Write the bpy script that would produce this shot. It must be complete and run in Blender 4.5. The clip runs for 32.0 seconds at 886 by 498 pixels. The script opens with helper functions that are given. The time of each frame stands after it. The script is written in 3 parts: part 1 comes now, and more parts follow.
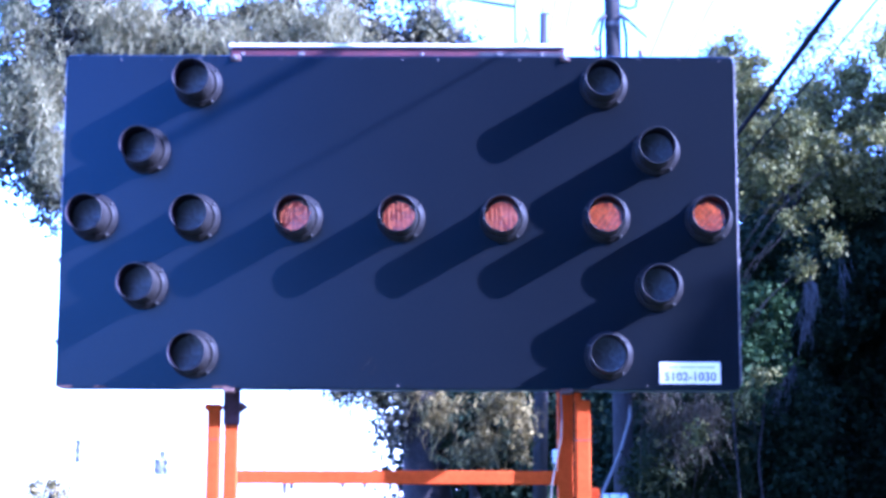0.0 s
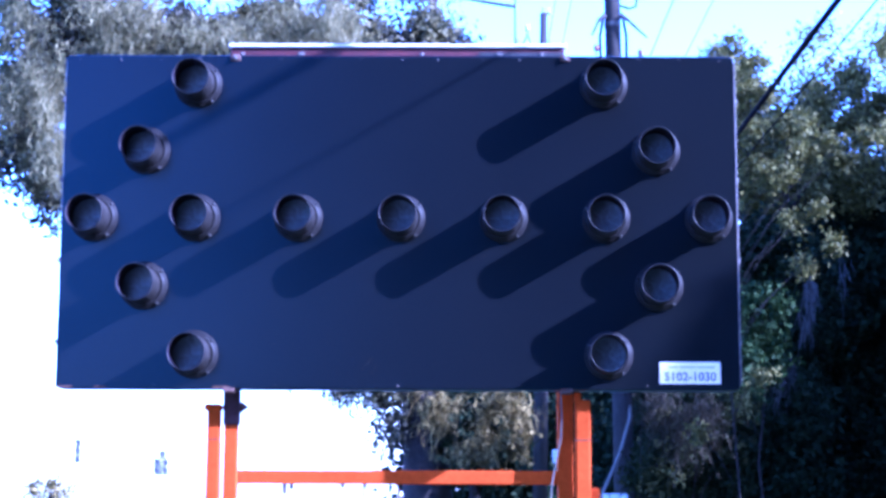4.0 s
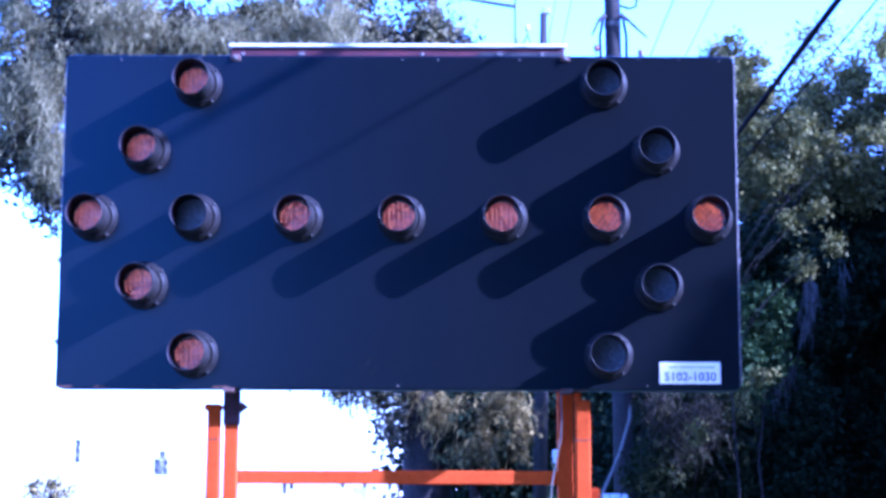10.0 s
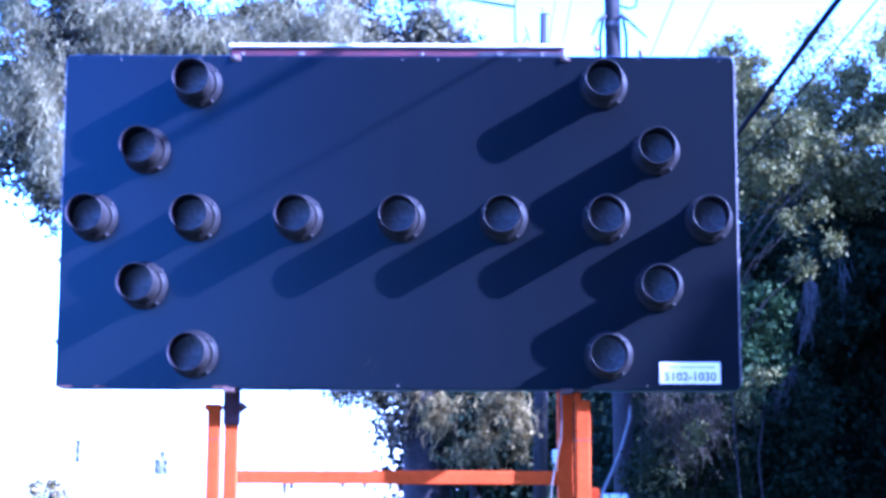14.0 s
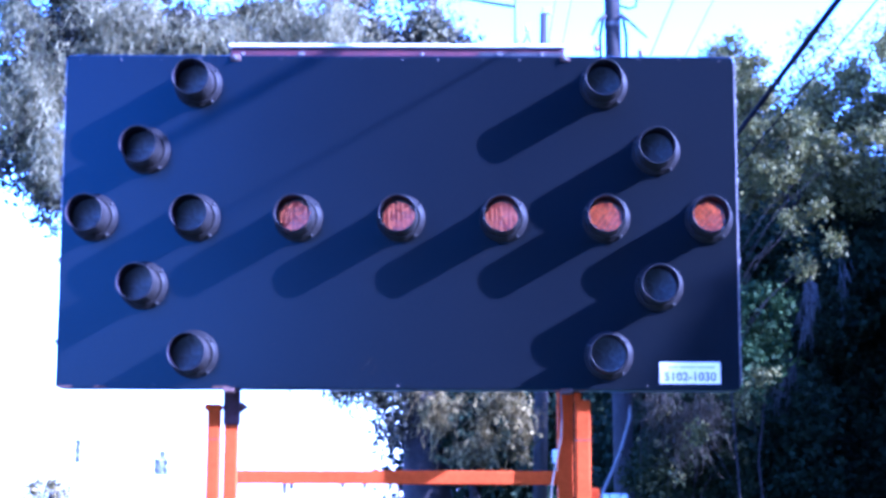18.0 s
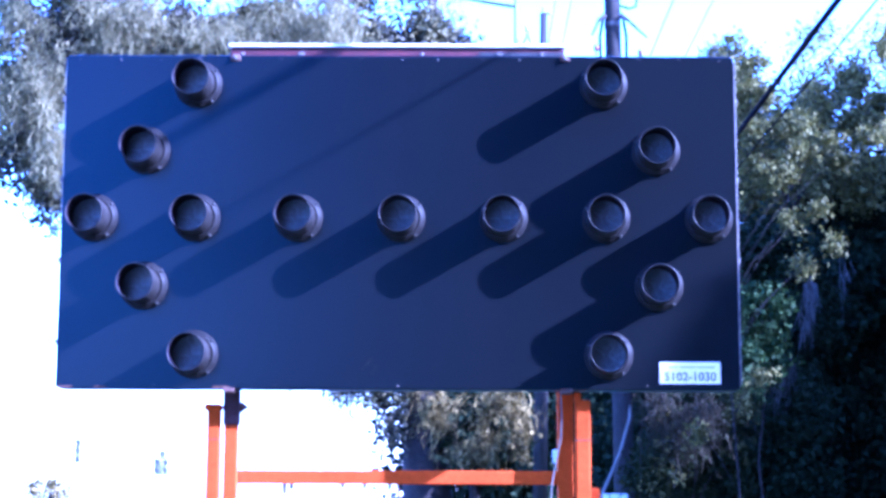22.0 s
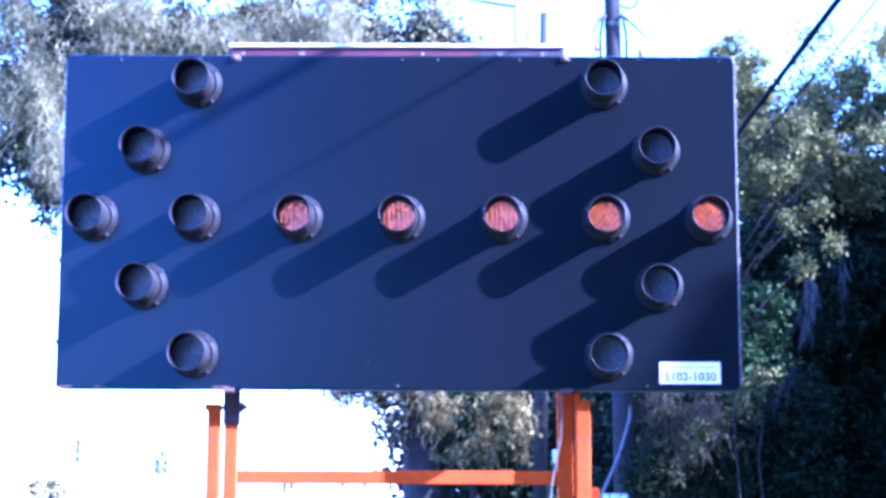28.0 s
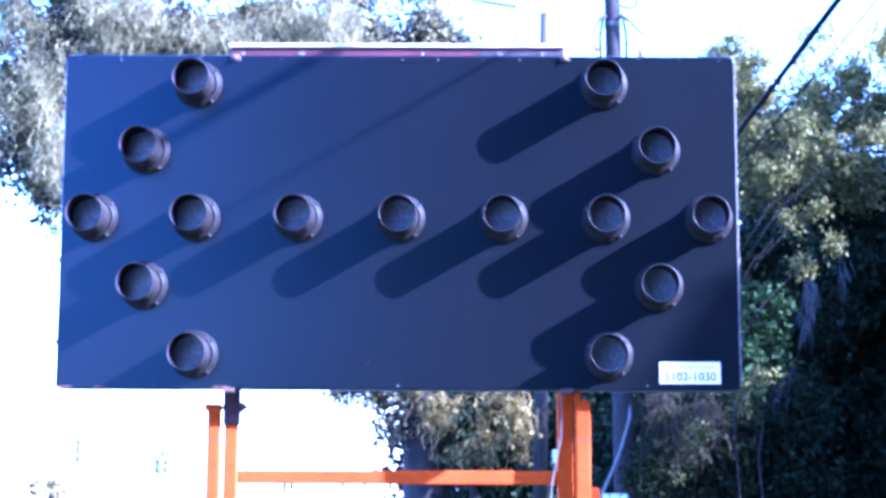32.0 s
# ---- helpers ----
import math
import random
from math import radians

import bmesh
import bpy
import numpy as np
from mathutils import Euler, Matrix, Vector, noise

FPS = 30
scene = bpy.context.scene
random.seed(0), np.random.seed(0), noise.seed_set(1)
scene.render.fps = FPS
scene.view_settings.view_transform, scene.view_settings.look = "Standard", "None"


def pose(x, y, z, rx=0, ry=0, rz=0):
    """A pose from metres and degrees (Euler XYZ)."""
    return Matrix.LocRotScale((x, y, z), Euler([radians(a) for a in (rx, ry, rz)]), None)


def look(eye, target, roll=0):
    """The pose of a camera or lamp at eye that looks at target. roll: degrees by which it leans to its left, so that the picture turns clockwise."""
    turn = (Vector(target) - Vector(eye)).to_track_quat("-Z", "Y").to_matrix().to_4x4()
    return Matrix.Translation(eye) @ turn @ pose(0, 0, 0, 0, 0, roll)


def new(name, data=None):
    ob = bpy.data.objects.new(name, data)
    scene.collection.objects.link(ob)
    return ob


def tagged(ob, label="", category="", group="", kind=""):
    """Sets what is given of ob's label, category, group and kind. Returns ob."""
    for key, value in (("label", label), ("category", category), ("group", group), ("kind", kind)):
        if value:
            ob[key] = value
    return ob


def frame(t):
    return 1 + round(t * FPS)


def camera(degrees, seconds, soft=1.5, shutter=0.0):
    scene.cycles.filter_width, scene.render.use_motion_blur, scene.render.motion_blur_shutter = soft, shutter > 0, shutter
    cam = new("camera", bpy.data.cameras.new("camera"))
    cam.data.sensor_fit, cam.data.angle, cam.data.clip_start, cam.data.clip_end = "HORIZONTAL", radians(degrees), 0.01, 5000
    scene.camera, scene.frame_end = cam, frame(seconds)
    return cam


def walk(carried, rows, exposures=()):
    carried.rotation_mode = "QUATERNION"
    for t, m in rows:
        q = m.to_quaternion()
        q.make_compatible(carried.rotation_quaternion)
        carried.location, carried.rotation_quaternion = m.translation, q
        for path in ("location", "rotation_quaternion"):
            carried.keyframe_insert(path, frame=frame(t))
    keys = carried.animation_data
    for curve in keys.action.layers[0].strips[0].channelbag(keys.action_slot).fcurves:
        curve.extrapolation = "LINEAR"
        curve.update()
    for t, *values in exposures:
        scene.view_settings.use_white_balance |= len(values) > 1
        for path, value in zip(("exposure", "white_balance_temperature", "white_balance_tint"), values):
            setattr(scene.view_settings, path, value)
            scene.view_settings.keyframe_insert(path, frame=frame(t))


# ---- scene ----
cam = camera(30, 32.0, soft=3.4)
VIEW = look((0.181, -5.894, 1.691), (0.174, -3.914, 1.978), 0.2)
walk(cam, [(0.0, VIEW), (32.0, VIEW)],
     exposures=[(0.0, 3.19, 3825, 49), (3.0, 2.89, 3765, 50), (3.5, 2.83, 3725, 51), (5.5, 2.71, 3705, 51), (7.0, 2.61, 3685, 52),
                (9.0, 2.56, 3685, 53), (10.3, 2.56, 3685, 53), (10.8, 3.22, 3655, 51), (12.0, 3.22, 3655, 51), (14.0, 3.19, 3645, 51),
                (17.0, 3.14, 3645, 52), (20.0, 3.15, 3645, 52), (23.0, 3.23, 3655, 51), (25.5, 3.28, 3665, 51), (28.0, 3.52, 3725, 50),
                (30.0, 3.63, 3755, 49), (32.0, 3.73, 3815, 48)])

# ---- daylight ----
TO_SUN = Vector((2.86, -1.0, 1.67)).normalized()
world = bpy.data.worlds.new("sky")
scene.world = world
world.use_nodes = True
sky = world.node_tree.nodes.new("ShaderNodeTexSky")
sky.sky_type, sky.sun_disc = "NISHITA", False
sky.sun_elevation, sky.sun_rotation = math.asin(TO_SUN.z), math.atan2(TO_SUN.x, TO_SUN.y)
sky.dust_density, sky.air_density, sky.ozone_density = 1.2, 1.0, 0.0
backing = world.node_tree.nodes["Background"]
backing.inputs["Strength"].default_value = 0.145
world.node_tree.links.new(sky.outputs[0], backing.inputs["Color"])
sun = new("sun", bpy.data.lights.new("sun", "SUN"))
sun.data.energy, sun.data.angle, sun.data.color = 5.0, radians(0.55), (1.0, 0.87, 0.61)
sun.matrix_world = look(TO_SUN * 60, (0, 0, 0))

# ---- materials ----


def material(name, colour, rough=0.6, metal=0.0, spread=0.25, grain=40.0, stain=2.5, bump=0.15, spec=0.5, alike=True, tint=(1, 1, 1)):
    """A painted or natural surface: base colour varied by a coarse stain and a fine grain, with a fine relief."""
    mat = bpy.data.materials.new(name)
    mat.use_nodes = True
    nodes, links = mat.node_tree.nodes, mat.node_tree.links
    bsdf = nodes["Principled BSDF"]
    where = nodes.new("ShaderNodeTexCoord")
    coarse, fine = nodes.new("ShaderNodeTexNoise"), nodes.new("ShaderNodeTexNoise")
    coarse.inputs["Scale"].default_value, coarse.inputs["Detail"].default_value = stain, 6
    fine.inputs["Scale"].default_value, fine.inputs["Detail"].default_value = grain, 4
    for n in (coarse, fine):
        links.new(where.outputs["Object"], n.inputs["Vector"])
    both = nodes.new("ShaderNodeMath")
    both.operation = "ADD"
    links.new(coarse.outputs["Fac"], both.inputs[0])
    links.new(fine.outputs["Fac"], both.inputs[1])
    last = both
    if not alike:
        one = nodes.new("ShaderNodeObjectInfo")
        more = nodes.new("ShaderNodeMath")
        more.operation = "MULTIPLY_ADD"
        links.new(one.outputs["Random"], more.inputs[0])
        more.inputs[1].default_value = 0.5
        links.new(both.outputs[0], more.inputs[2])
        last = more
    ramp = nodes.new("ShaderNodeMapRange")
    ramp.inputs["From Min"].default_value, ramp.inputs["From Max"].default_value = 0.6, 1.4 if alike else 1.9
    links.new(last.outputs[0], ramp.inputs["Value"])
    mix = nodes.new("ShaderNodeMix")
    mix.data_type = "RGBA"
    mix.inputs["A"].default_value = (*[c * (1 - spread) for c in colour], 1)
    mix.inputs["B"].default_value = (*[min(1, c * (1 + spread)) for c in colour], 1)
    links.new(ramp.outputs[0], mix.inputs["Factor"])
    links.new(mix.outputs["Result"], bsdf.inputs["Base Color"])
    bsdf.inputs["Roughness"].default_value, bsdf.inputs["Metallic"].default_value = rough, metal
    bsdf.inputs["Specular IOR Level"].default_value, bsdf.inputs["Specular Tint"].default_value = spec, (*tint, 1)
    if bump:
        relief = nodes.new("ShaderNodeBump")
        relief.inputs["Strength"].default_value, relief.inputs["Distance"].default_value = bump, 0.01
        links.new(fine.outputs["Fac"], relief.inputs["Height"])
        links.new(relief.outputs[0], bsdf.inputs["Normal"])
    return mat


def leafy(name, dark, light, through_light=0.35, rough=0.5, spec=0.2):
    """Leaves or hanging moss: each piece takes a colour of its own and lets some light through."""
    mat = bpy.data.materials.new(name)
    mat.use_nodes = True
    nodes, links = mat.node_tree.nodes, mat.node_tree.links
    bsdf, out = nodes["Principled BSDF"], nodes["Material Output"]
    geo = nodes.new("ShaderNodeNewGeometry")
    mix = nodes.new("ShaderNodeMix")
    mix.data_type = "RGBA"
    mix.inputs["A"].default_value, mix.inputs["B"].default_value = (*dark, 1), (*light, 1)
    links.new(geo.outputs["Random Per Island"], mix.inputs["Factor"])
    links.new(mix.outputs["Result"], bsdf.inputs["Base Color"])
    bsdf.inputs["Roughness"].default_value, bsdf.inputs["Specular IOR Level"].default_value = rough, spec
    thin = nodes.new("ShaderNodeBsdfTranslucent")
    links.new(mix.outputs["Result"], thin.inputs["Color"])
    blend = nodes.new("ShaderNodeMixShader")
    blend.inputs[0].default_value = through_light
    links.new(bsdf.outputs[0], blend.inputs[1])
    links.new(thin.outputs[0], blend.inputs[2])
    links.new(blend.outputs[0], out.inputs["Surface"])
    return mat


def glowing(name, colour, strength):
    mat = bpy.data.materials.new(name)
    mat.use_nodes = True
    bsdf = mat.node_tree.nodes["Principled BSDF"]
    bsdf.inputs["Base Color"].default_value = (0.08, 0.03, 0.02, 1)
    bsdf.inputs["Emission Color"].default_value = (*colour, 1)
    bsdf.inputs["Emission Strength"].default_value = strength
    return mat


# Blue specular tint puts bluish skylight into the paint's shaded areas.
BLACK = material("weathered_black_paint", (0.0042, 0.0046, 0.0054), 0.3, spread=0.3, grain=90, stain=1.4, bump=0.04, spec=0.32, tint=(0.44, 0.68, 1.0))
HOOD = material("dusty_black_hood", (0.02, 0.0182, 0.0172), 0.42, spread=0.75, grain=70, stain=16, bump=0.12, spec=0.16)
FLANGE = material("dull_black_flange", (0.0115, 0.0105, 0.0104), 0.5, spread=0.7, grain=90, stain=14, bump=0.1, spec=0.08)
LIP = material("worn_hood_lip", (0.015, 0.015, 0.0165), 0.5, metal=0.1, spread=0.9, grain=60, stain=40, bump=0.1, spec=0.3)
INNER = material("matt_black_lining", (0.014, 0.0105, 0.018), 0.8, spread=0.3, grain=120, stain=9, bump=0.05, spec=0.1)
LENS = material("dark_lens", (0.165, 0.176, 0.198), 0.4, spread=0.75, grain=110, stain=45, bump=0.2)
LENS_BACK = material("dark_lens_back", (0.1, 0.107, 0.12), 0.5, spread=0.5, grain=200, stain=30, bump=0.1)
WORN = material("worn_black_steel", (0.016, 0.016, 0.018), 0.6, spread=0.5, grain=150, stain=30)
BOLT = material("dull_steel_bolt", (0.022, 0.021, 0.02), 0.6, spread=0.4, grain=150, stain=30)
SCUFF = material("scuffed_bare_metal", (0.095, 0.088, 0.084), 0.6, metal=0.1, spread=0.3, grain=150, stain=20)
DIODE = glowing("amber_diode", (1.0, 0.2, 0.02), 0.43)
# Left and middle lamps: paler, dimmer amber with glare put into the colour.
PALED = glowing("glare_paled_diode", (1.0, 0.27, 0.075), 0.29)
DIM = glowing("dim_red_diode", (1.0, 0.17, 0.06), 0.1)
ORANGE = material("orange_paint", (0.36, 0.056, 0.003), 0.7, spread=0.2, grain=60, stain=5, bump=0.05, spec=0.02)
RUST = material("rusted_steel", (0.07, 0.035, 0.022), 0.8, spread=0.4, grain=80, stain=12, bump=0.3)
WHITE = material("white_painted_metal", (0.75, 0.74, 0.72), 0.45, spread=0.08, grain=60, stain=4, bump=0.03)
STICKER = material("white_label_film", (0.84, 0.8, 0.7), 0.4, spread=0.05, grain=60, stain=8, bump=0.02)
INK = material("faded_print", (0.1, 0.1, 0.12), 0.5, spread=0.1, bump=0)
POLE = material("weathered_wood_pole", (0.031, 0.028, 0.025), 0.9, spread=0.35, grain=30, stain=3, bump=0.4, spec=0.08)
STEEL = material("galvanised_steel", (0.22, 0.22, 0.22), 0.6, metal=0.2, spread=0.2, grain=60, stain=4, bump=0.05)
PIPE = material("weathered_grey_pipe", (0.07, 0.068, 0.066), 0.85, spread=0.3, grain=60, stain=4, bump=0.05, spec=0.1)
CONDUIT = material("pale_plastic_conduit", (0.13, 0.12, 0.1), 0.7, spread=0.2, grain=60, stain=4, bump=0.03, spec=0.2)
CABLE = material("black_cable_sheath", (0.004, 0.0035, 0.006), 0.9, spread=0.2, grain=80, stain=5, bump=0.05, spec=0.05)
TWIG = material("dry_twig", (0.034, 0.03, 0.024), 0.9, spread=0.4, grain=40, stain=6, bump=0.2, spec=0.08)
CERAMIC = material("brown_ceramic", (0.12, 0.06, 0.04), 0.25, spread=0.2, bump=0.02)
BARK = material("oak_bark", (0.032, 0.027, 0.023), 0.9, spread=0.45, grain=22, stain=3, bump=0.8, spec=0.1)
# Darker copy of the oak leaf, for clumps that lie in shade.
OAK_SHADED = leafy("shaded_oak_leaf", (0.012, 0.014, 0.009), (0.07, 0.066, 0.034), 0.3, 0.6)
FERN = leafy("fresh_green_leaf", (0.012, 0.024, 0.006), (0.038, 0.062, 0.016), 0.25, 0.7, 0.08)
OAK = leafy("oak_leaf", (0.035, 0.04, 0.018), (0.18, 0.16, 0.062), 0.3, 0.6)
BROAD = leafy("broad_leaf", (0.035, 0.042, 0.01), (0.2, 0.178, 0.036), 0.25, 0.7)
YOUNG = leafy("young_leaf", (0.028, 0.035, 0.008), (0.145, 0.133, 0.023), 0.25, 0.7)
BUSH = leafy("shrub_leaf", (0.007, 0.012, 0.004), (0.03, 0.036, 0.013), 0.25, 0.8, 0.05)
# Leaf colour taken near black to put deep shade into the foliage.
SHADED_LEAF = leafy("shaded_leaf", (0.007, 0.012, 0.006), (0.022, 0.032, 0.014), 0.12, 0.75, 0.04)
VINE = leafy("vine_leaf", (0.03, 0.026, 0.008), (0.27, 0.208, 0.055), 0.2, 0.8)
MOSS = leafy("grey_hanging_moss", (0.05, 0.05, 0.026), (0.33, 0.3, 0.125), 0.3, 0.9)
# Grey moss darkened in colour to stand for the shade it hangs in.
SHADED_MOSS = leafy("shaded_grey_moss", (0.05, 0.05, 0.047), (0.13, 0.128, 0.12), 0.2, 0.9)
DRY = leafy("dry_brown_tendril", (0.022, 0.019, 0.012), (0.052, 0.045, 0.028), 0.2, 0.9, 0.05)
GRASS = material("mown_grass", (0.06, 0.085, 0.025), 0.9, spread=0.4, grain=12, stain=0.3, bump=0.4)
ASPHALT = material("asphalt", (0.05, 0.05, 0.052), 0.85, spread=0.25, grain=30, stain=0.4, bump=0.3)
CONCRETE = material("concrete", (0.34, 0.33, 0.31), 0.85, spread=0.2, grain=20, stain=0.8, bump=0.2)
# Rusty sleeve, its colour darkened for the panel's shadow on it.
SLEEVE = material("shadowed_rusty_sleeve", (0.05, 0.026, 0.028), 0.8, spread=0.4, grain=80, stain=12, bump=0.3, spec=0.1)
RED = material("faded_red_paint", (0.06, 0.007, 0.008), 0.6, spread=0.5, grain=30, stain=5, bump=0.05)
RUBBER = material("tyre_rubber", (0.025, 0.025, 0.025), 0.8, spread=0.2, bump=0.1)
GREYPAINT = material("grey_vehicle_paint", (0.3, 0.31, 0.34), 0.35, spread=0.08, bump=0.0)
# Housing colour lightened to stand for glare over the far signals.
SIGNAL = material("glare_paled_housing", (0.34, 0.32, 0.27), 0.5, spread=0.2, bump=0.03)

# ---- mesh tools ----


def part(name, bm, mat, parent=None, label="", smooth=False):
    """Links a bmesh as one mesh object, under parent if there is one."""
    me = bpy.data.meshes.new(name)
    bm.to_mesh(me)
    bm.free()
    me.materials.append(mat)
    if smooth:
        me.shade_smooth()
    ob = new(name, me)
    ob.parent = parent
    if label:
        ob["label"] = label
    return ob


def box(bm, x0, x1, y0, y1, z0, z1, bevel=0.0):
    """A box with rounded edges, added to bm."""
    made = bmesh.ops.create_cube(bm, size=1.0)["verts"]
    for v in made:
        v.co = Vector(((x0 + x1) / 2 + v.co.x * (x1 - x0), (y0 + y1) / 2 + v.co.y * (y1 - y0), (z0 + z1) / 2 + v.co.z * (z1 - z0)))
    if bevel:
        edges = list({e for v in made for e in v.link_edges})
        bmesh.ops.bevel(bm, geom=edges, offset=bevel, segments=2, affect="EDGES", profile=0.5)
    return bm


def boxed(*size, bevel=0.0):
    return box(bmesh.new(), *size, bevel=bevel)


def lathe(bm, outline, m=Matrix(), n=32):
    """Turns an outline of (radius, height) round the z axis of m."""
    rings = []
    for r, h in outline:
        rings.append([bm.verts.new(m @ Vector((r * math.cos(a), r * math.sin(a), h))) for a in (2 * math.pi * i / n for i in range(n))])
    for a, b in zip(rings, rings[1:]):
        for i in range(n):
            bm.faces.new((a[i], a[(i + 1) % n], b[(i + 1) % n], b[i]))
    return rings


def capped(bm, outline, m=Matrix(), n=24):
    rings = lathe(bm, outline, m, n)
    bm.faces.new(list(reversed(rings[0])))
    bm.faces.new(rings[-1])
    return bm


def tube(bm, points, radii, n=8):
    """A tube with round section along points, closed at both ends."""
    points = [Vector(p) for p in points]
    rings = []
    for i, p in enumerate(points):
        way = (points[min(i + 1, len(points) - 1)] - points[max(i - 1, 0)]).normalized()
        side = way.orthogonal().normalized() if i == 0 else (side - way * side.dot(way)).normalized()
        up = way.cross(side)
        r = radii[i] if isinstance(radii, (list, tuple)) else radii
        rings.append([bm.verts.new(p + (side * math.cos(a) + up * math.sin(a)) * r) for a in (2 * math.pi * k / n for k in range(n))])
    for a, b in zip(rings, rings[1:]):
        for k in range(n):
            bm.faces.new((a[k], a[(k + 1) % n], b[(k + 1) % n], b[k]))
    bm.faces.new(list(reversed(rings[0])))
    bm.faces.new(rings[-1])
    return bm


def thing(name, at, label, category, group="", kind=""):
    ob = new(name)
    ob.location = at
    ob.empty_display_size = 0.1
    return tagged(ob, label, category, group, kind)


FACING = Matrix.Rotation(radians(90), 4, "X")      # z of a lathe turned to -y, towards the road user

# ---- ground and road ----


def sheet(x0, x1, z, thick=0.3):
    """A strip of ground along the road: level near the board, then falling gently away."""
    bm = bmesh.new()
    rows = []
    for y in (-300, -100, -20, 0, 20, 30, 40, 60, 120, 300, 900, 2500):
        fall = -0.016 * max(0.0, y - 30)
        rows.append([bm.verts.new((x, y, fall + h)) for x, h in ((x0, z - thick), (x0, z), ((x0 + x1) / 2, z), (x1, z), (x1, z - thick))])
    for a, b in zip(rows, rows[1:]):
        for k in range(4):
            bm.faces.new((a[k], a[k + 1], b[k + 1], b[k]))
    bmesh.ops.recalc_face_normals(bm, faces=bm.faces)
    return bm


ground = part("ground", sheet(-900, 900, 0.0, 3.0), GRASS)
tagged(ground, "mown grass verge reaching to the horizon", "ground", kind="structure")
road = part("road", sheet(-11.0, -1.8, 0.02, 0.05), ASPHALT)
tagged(road, "grey asphalt road beside the verge", "road", kind="structure")
kerb = part("kerb", sheet(-1.8, -1.62, 0.15, 0.2), CONCRETE)
tagged(kerb, "pale concrete kerb along the road", "kerb", kind="structure")

# ---- the arrow board ----
Z0 = 2.65                                         # height of the panel's middle
board = thing("arrow_board", (0, 0, 0), "black arrow board with hooded amber lamps on an orange mast", "traffic sign")


def panel_sheet():
    """A shallow sheet-metal tray with rounded corners and a rolled front edge."""
    bm = bmesh.new()
    w, h, r = 1.222, 0.612, 0.02
    outlines = []
    for inset, y in ((0.0, 0.075), (0.0, 0.006), (0.002, 0.0015), (0.006, 0.0)):
        ring = []
        for cx, cz, a0 in ((w, h, 0), (-w, h, 90), (-w, -h, 180), (w, -h, 270)):
            sx, sz = math.copysign(1, cx), math.copysign(1, cz)
            for k in range(5):
                a = radians(a0 + k * 22.5)
                ring.append(bm.verts.new((cx - sx * r + (r - inset) * math.cos(a), y, Z0 + cz - sz * r + (r - inset) * math.sin(a))))
        outlines.append(ring)
    n = len(outlines[0])
    for a, b in zip(outlines, outlines[1:]):
        for k in range(n):
            bm.faces.new((a[k], a[(k + 1) % n], b[(k + 1) % n], b[k]))
    bm.faces.new(outlines[-1])
    bm.faces.new(list(reversed(outlines[0])))
    bmesh.ops.recalc_face_normals(bm, faces=bm.faces)
    return bm


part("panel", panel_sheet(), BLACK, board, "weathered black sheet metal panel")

HOOD_LENGTH, TOE_X, TOE_Z = 0.135, -0.004, 0.0
RING = 0.0055                                     # the flange is set a little off the hood
STEP = 0.0086                                     # spacing of the lens slots
LENS_R = 0.0625
SEAT = Vector((-0.002, 0, -0.001))                       # the lens sits a little off the hood's axis


def hood_mesh():
    """An open round visor, leaning a little to one side, with a rolled lip; y points away from the panel as -y."""
    bm = bmesh.new()
    lean = Matrix(((1, 0, TOE_X / HOOD_LENGTH, 0), (0, 1, TOE_Z / HOOD_LENGTH, 0), (0, 0, 1, 0), (0, 0, 0, 1)))
    r0, r1, w, h = 0.068, 0.0655, 0.0016, HOOD_LENGTH
    lathe(bm, [(r0, 0.004), (r0, 0.03), (r1, h - 0.006), (r1 + 0.0008, h - 0.004), (r1 + 0.0008, h), (r1 - w, h),
               (r1 - w, h - 0.006), (r0 - w, 0.03), (r0 - w, 0.004), (r0, 0.004)], FACING @ lean, 48)
    bmesh.ops.recalc_face_normals(bm, faces=bm.faces)
    for f in bm.faces:
        c = f.calc_center_median()
        if f.normal.x * c.x + f.normal.z * c.z < -0.2 * math.hypot(c.x, c.z) and c.y > 0.004 - h:
            f.material_index = 1
        elif c.y < 0.003 - h:
            f.material_index = 2
    return bm


def flange_mesh():
    bm = bmesh.new()
    lathe(bm, [(0.061, 0.0), (0.087, 0.0), (0.087, 0.006), (0.0855, 0.009), (0.081, 0.0105), (0.076, 0.012), (0.073, 0.02), (0.061, 0.021), (0.061, 0.0)], FACING, 48)
    bmesh.ops.recalc_face_normals(bm, faces=bm.faces)
    return bm


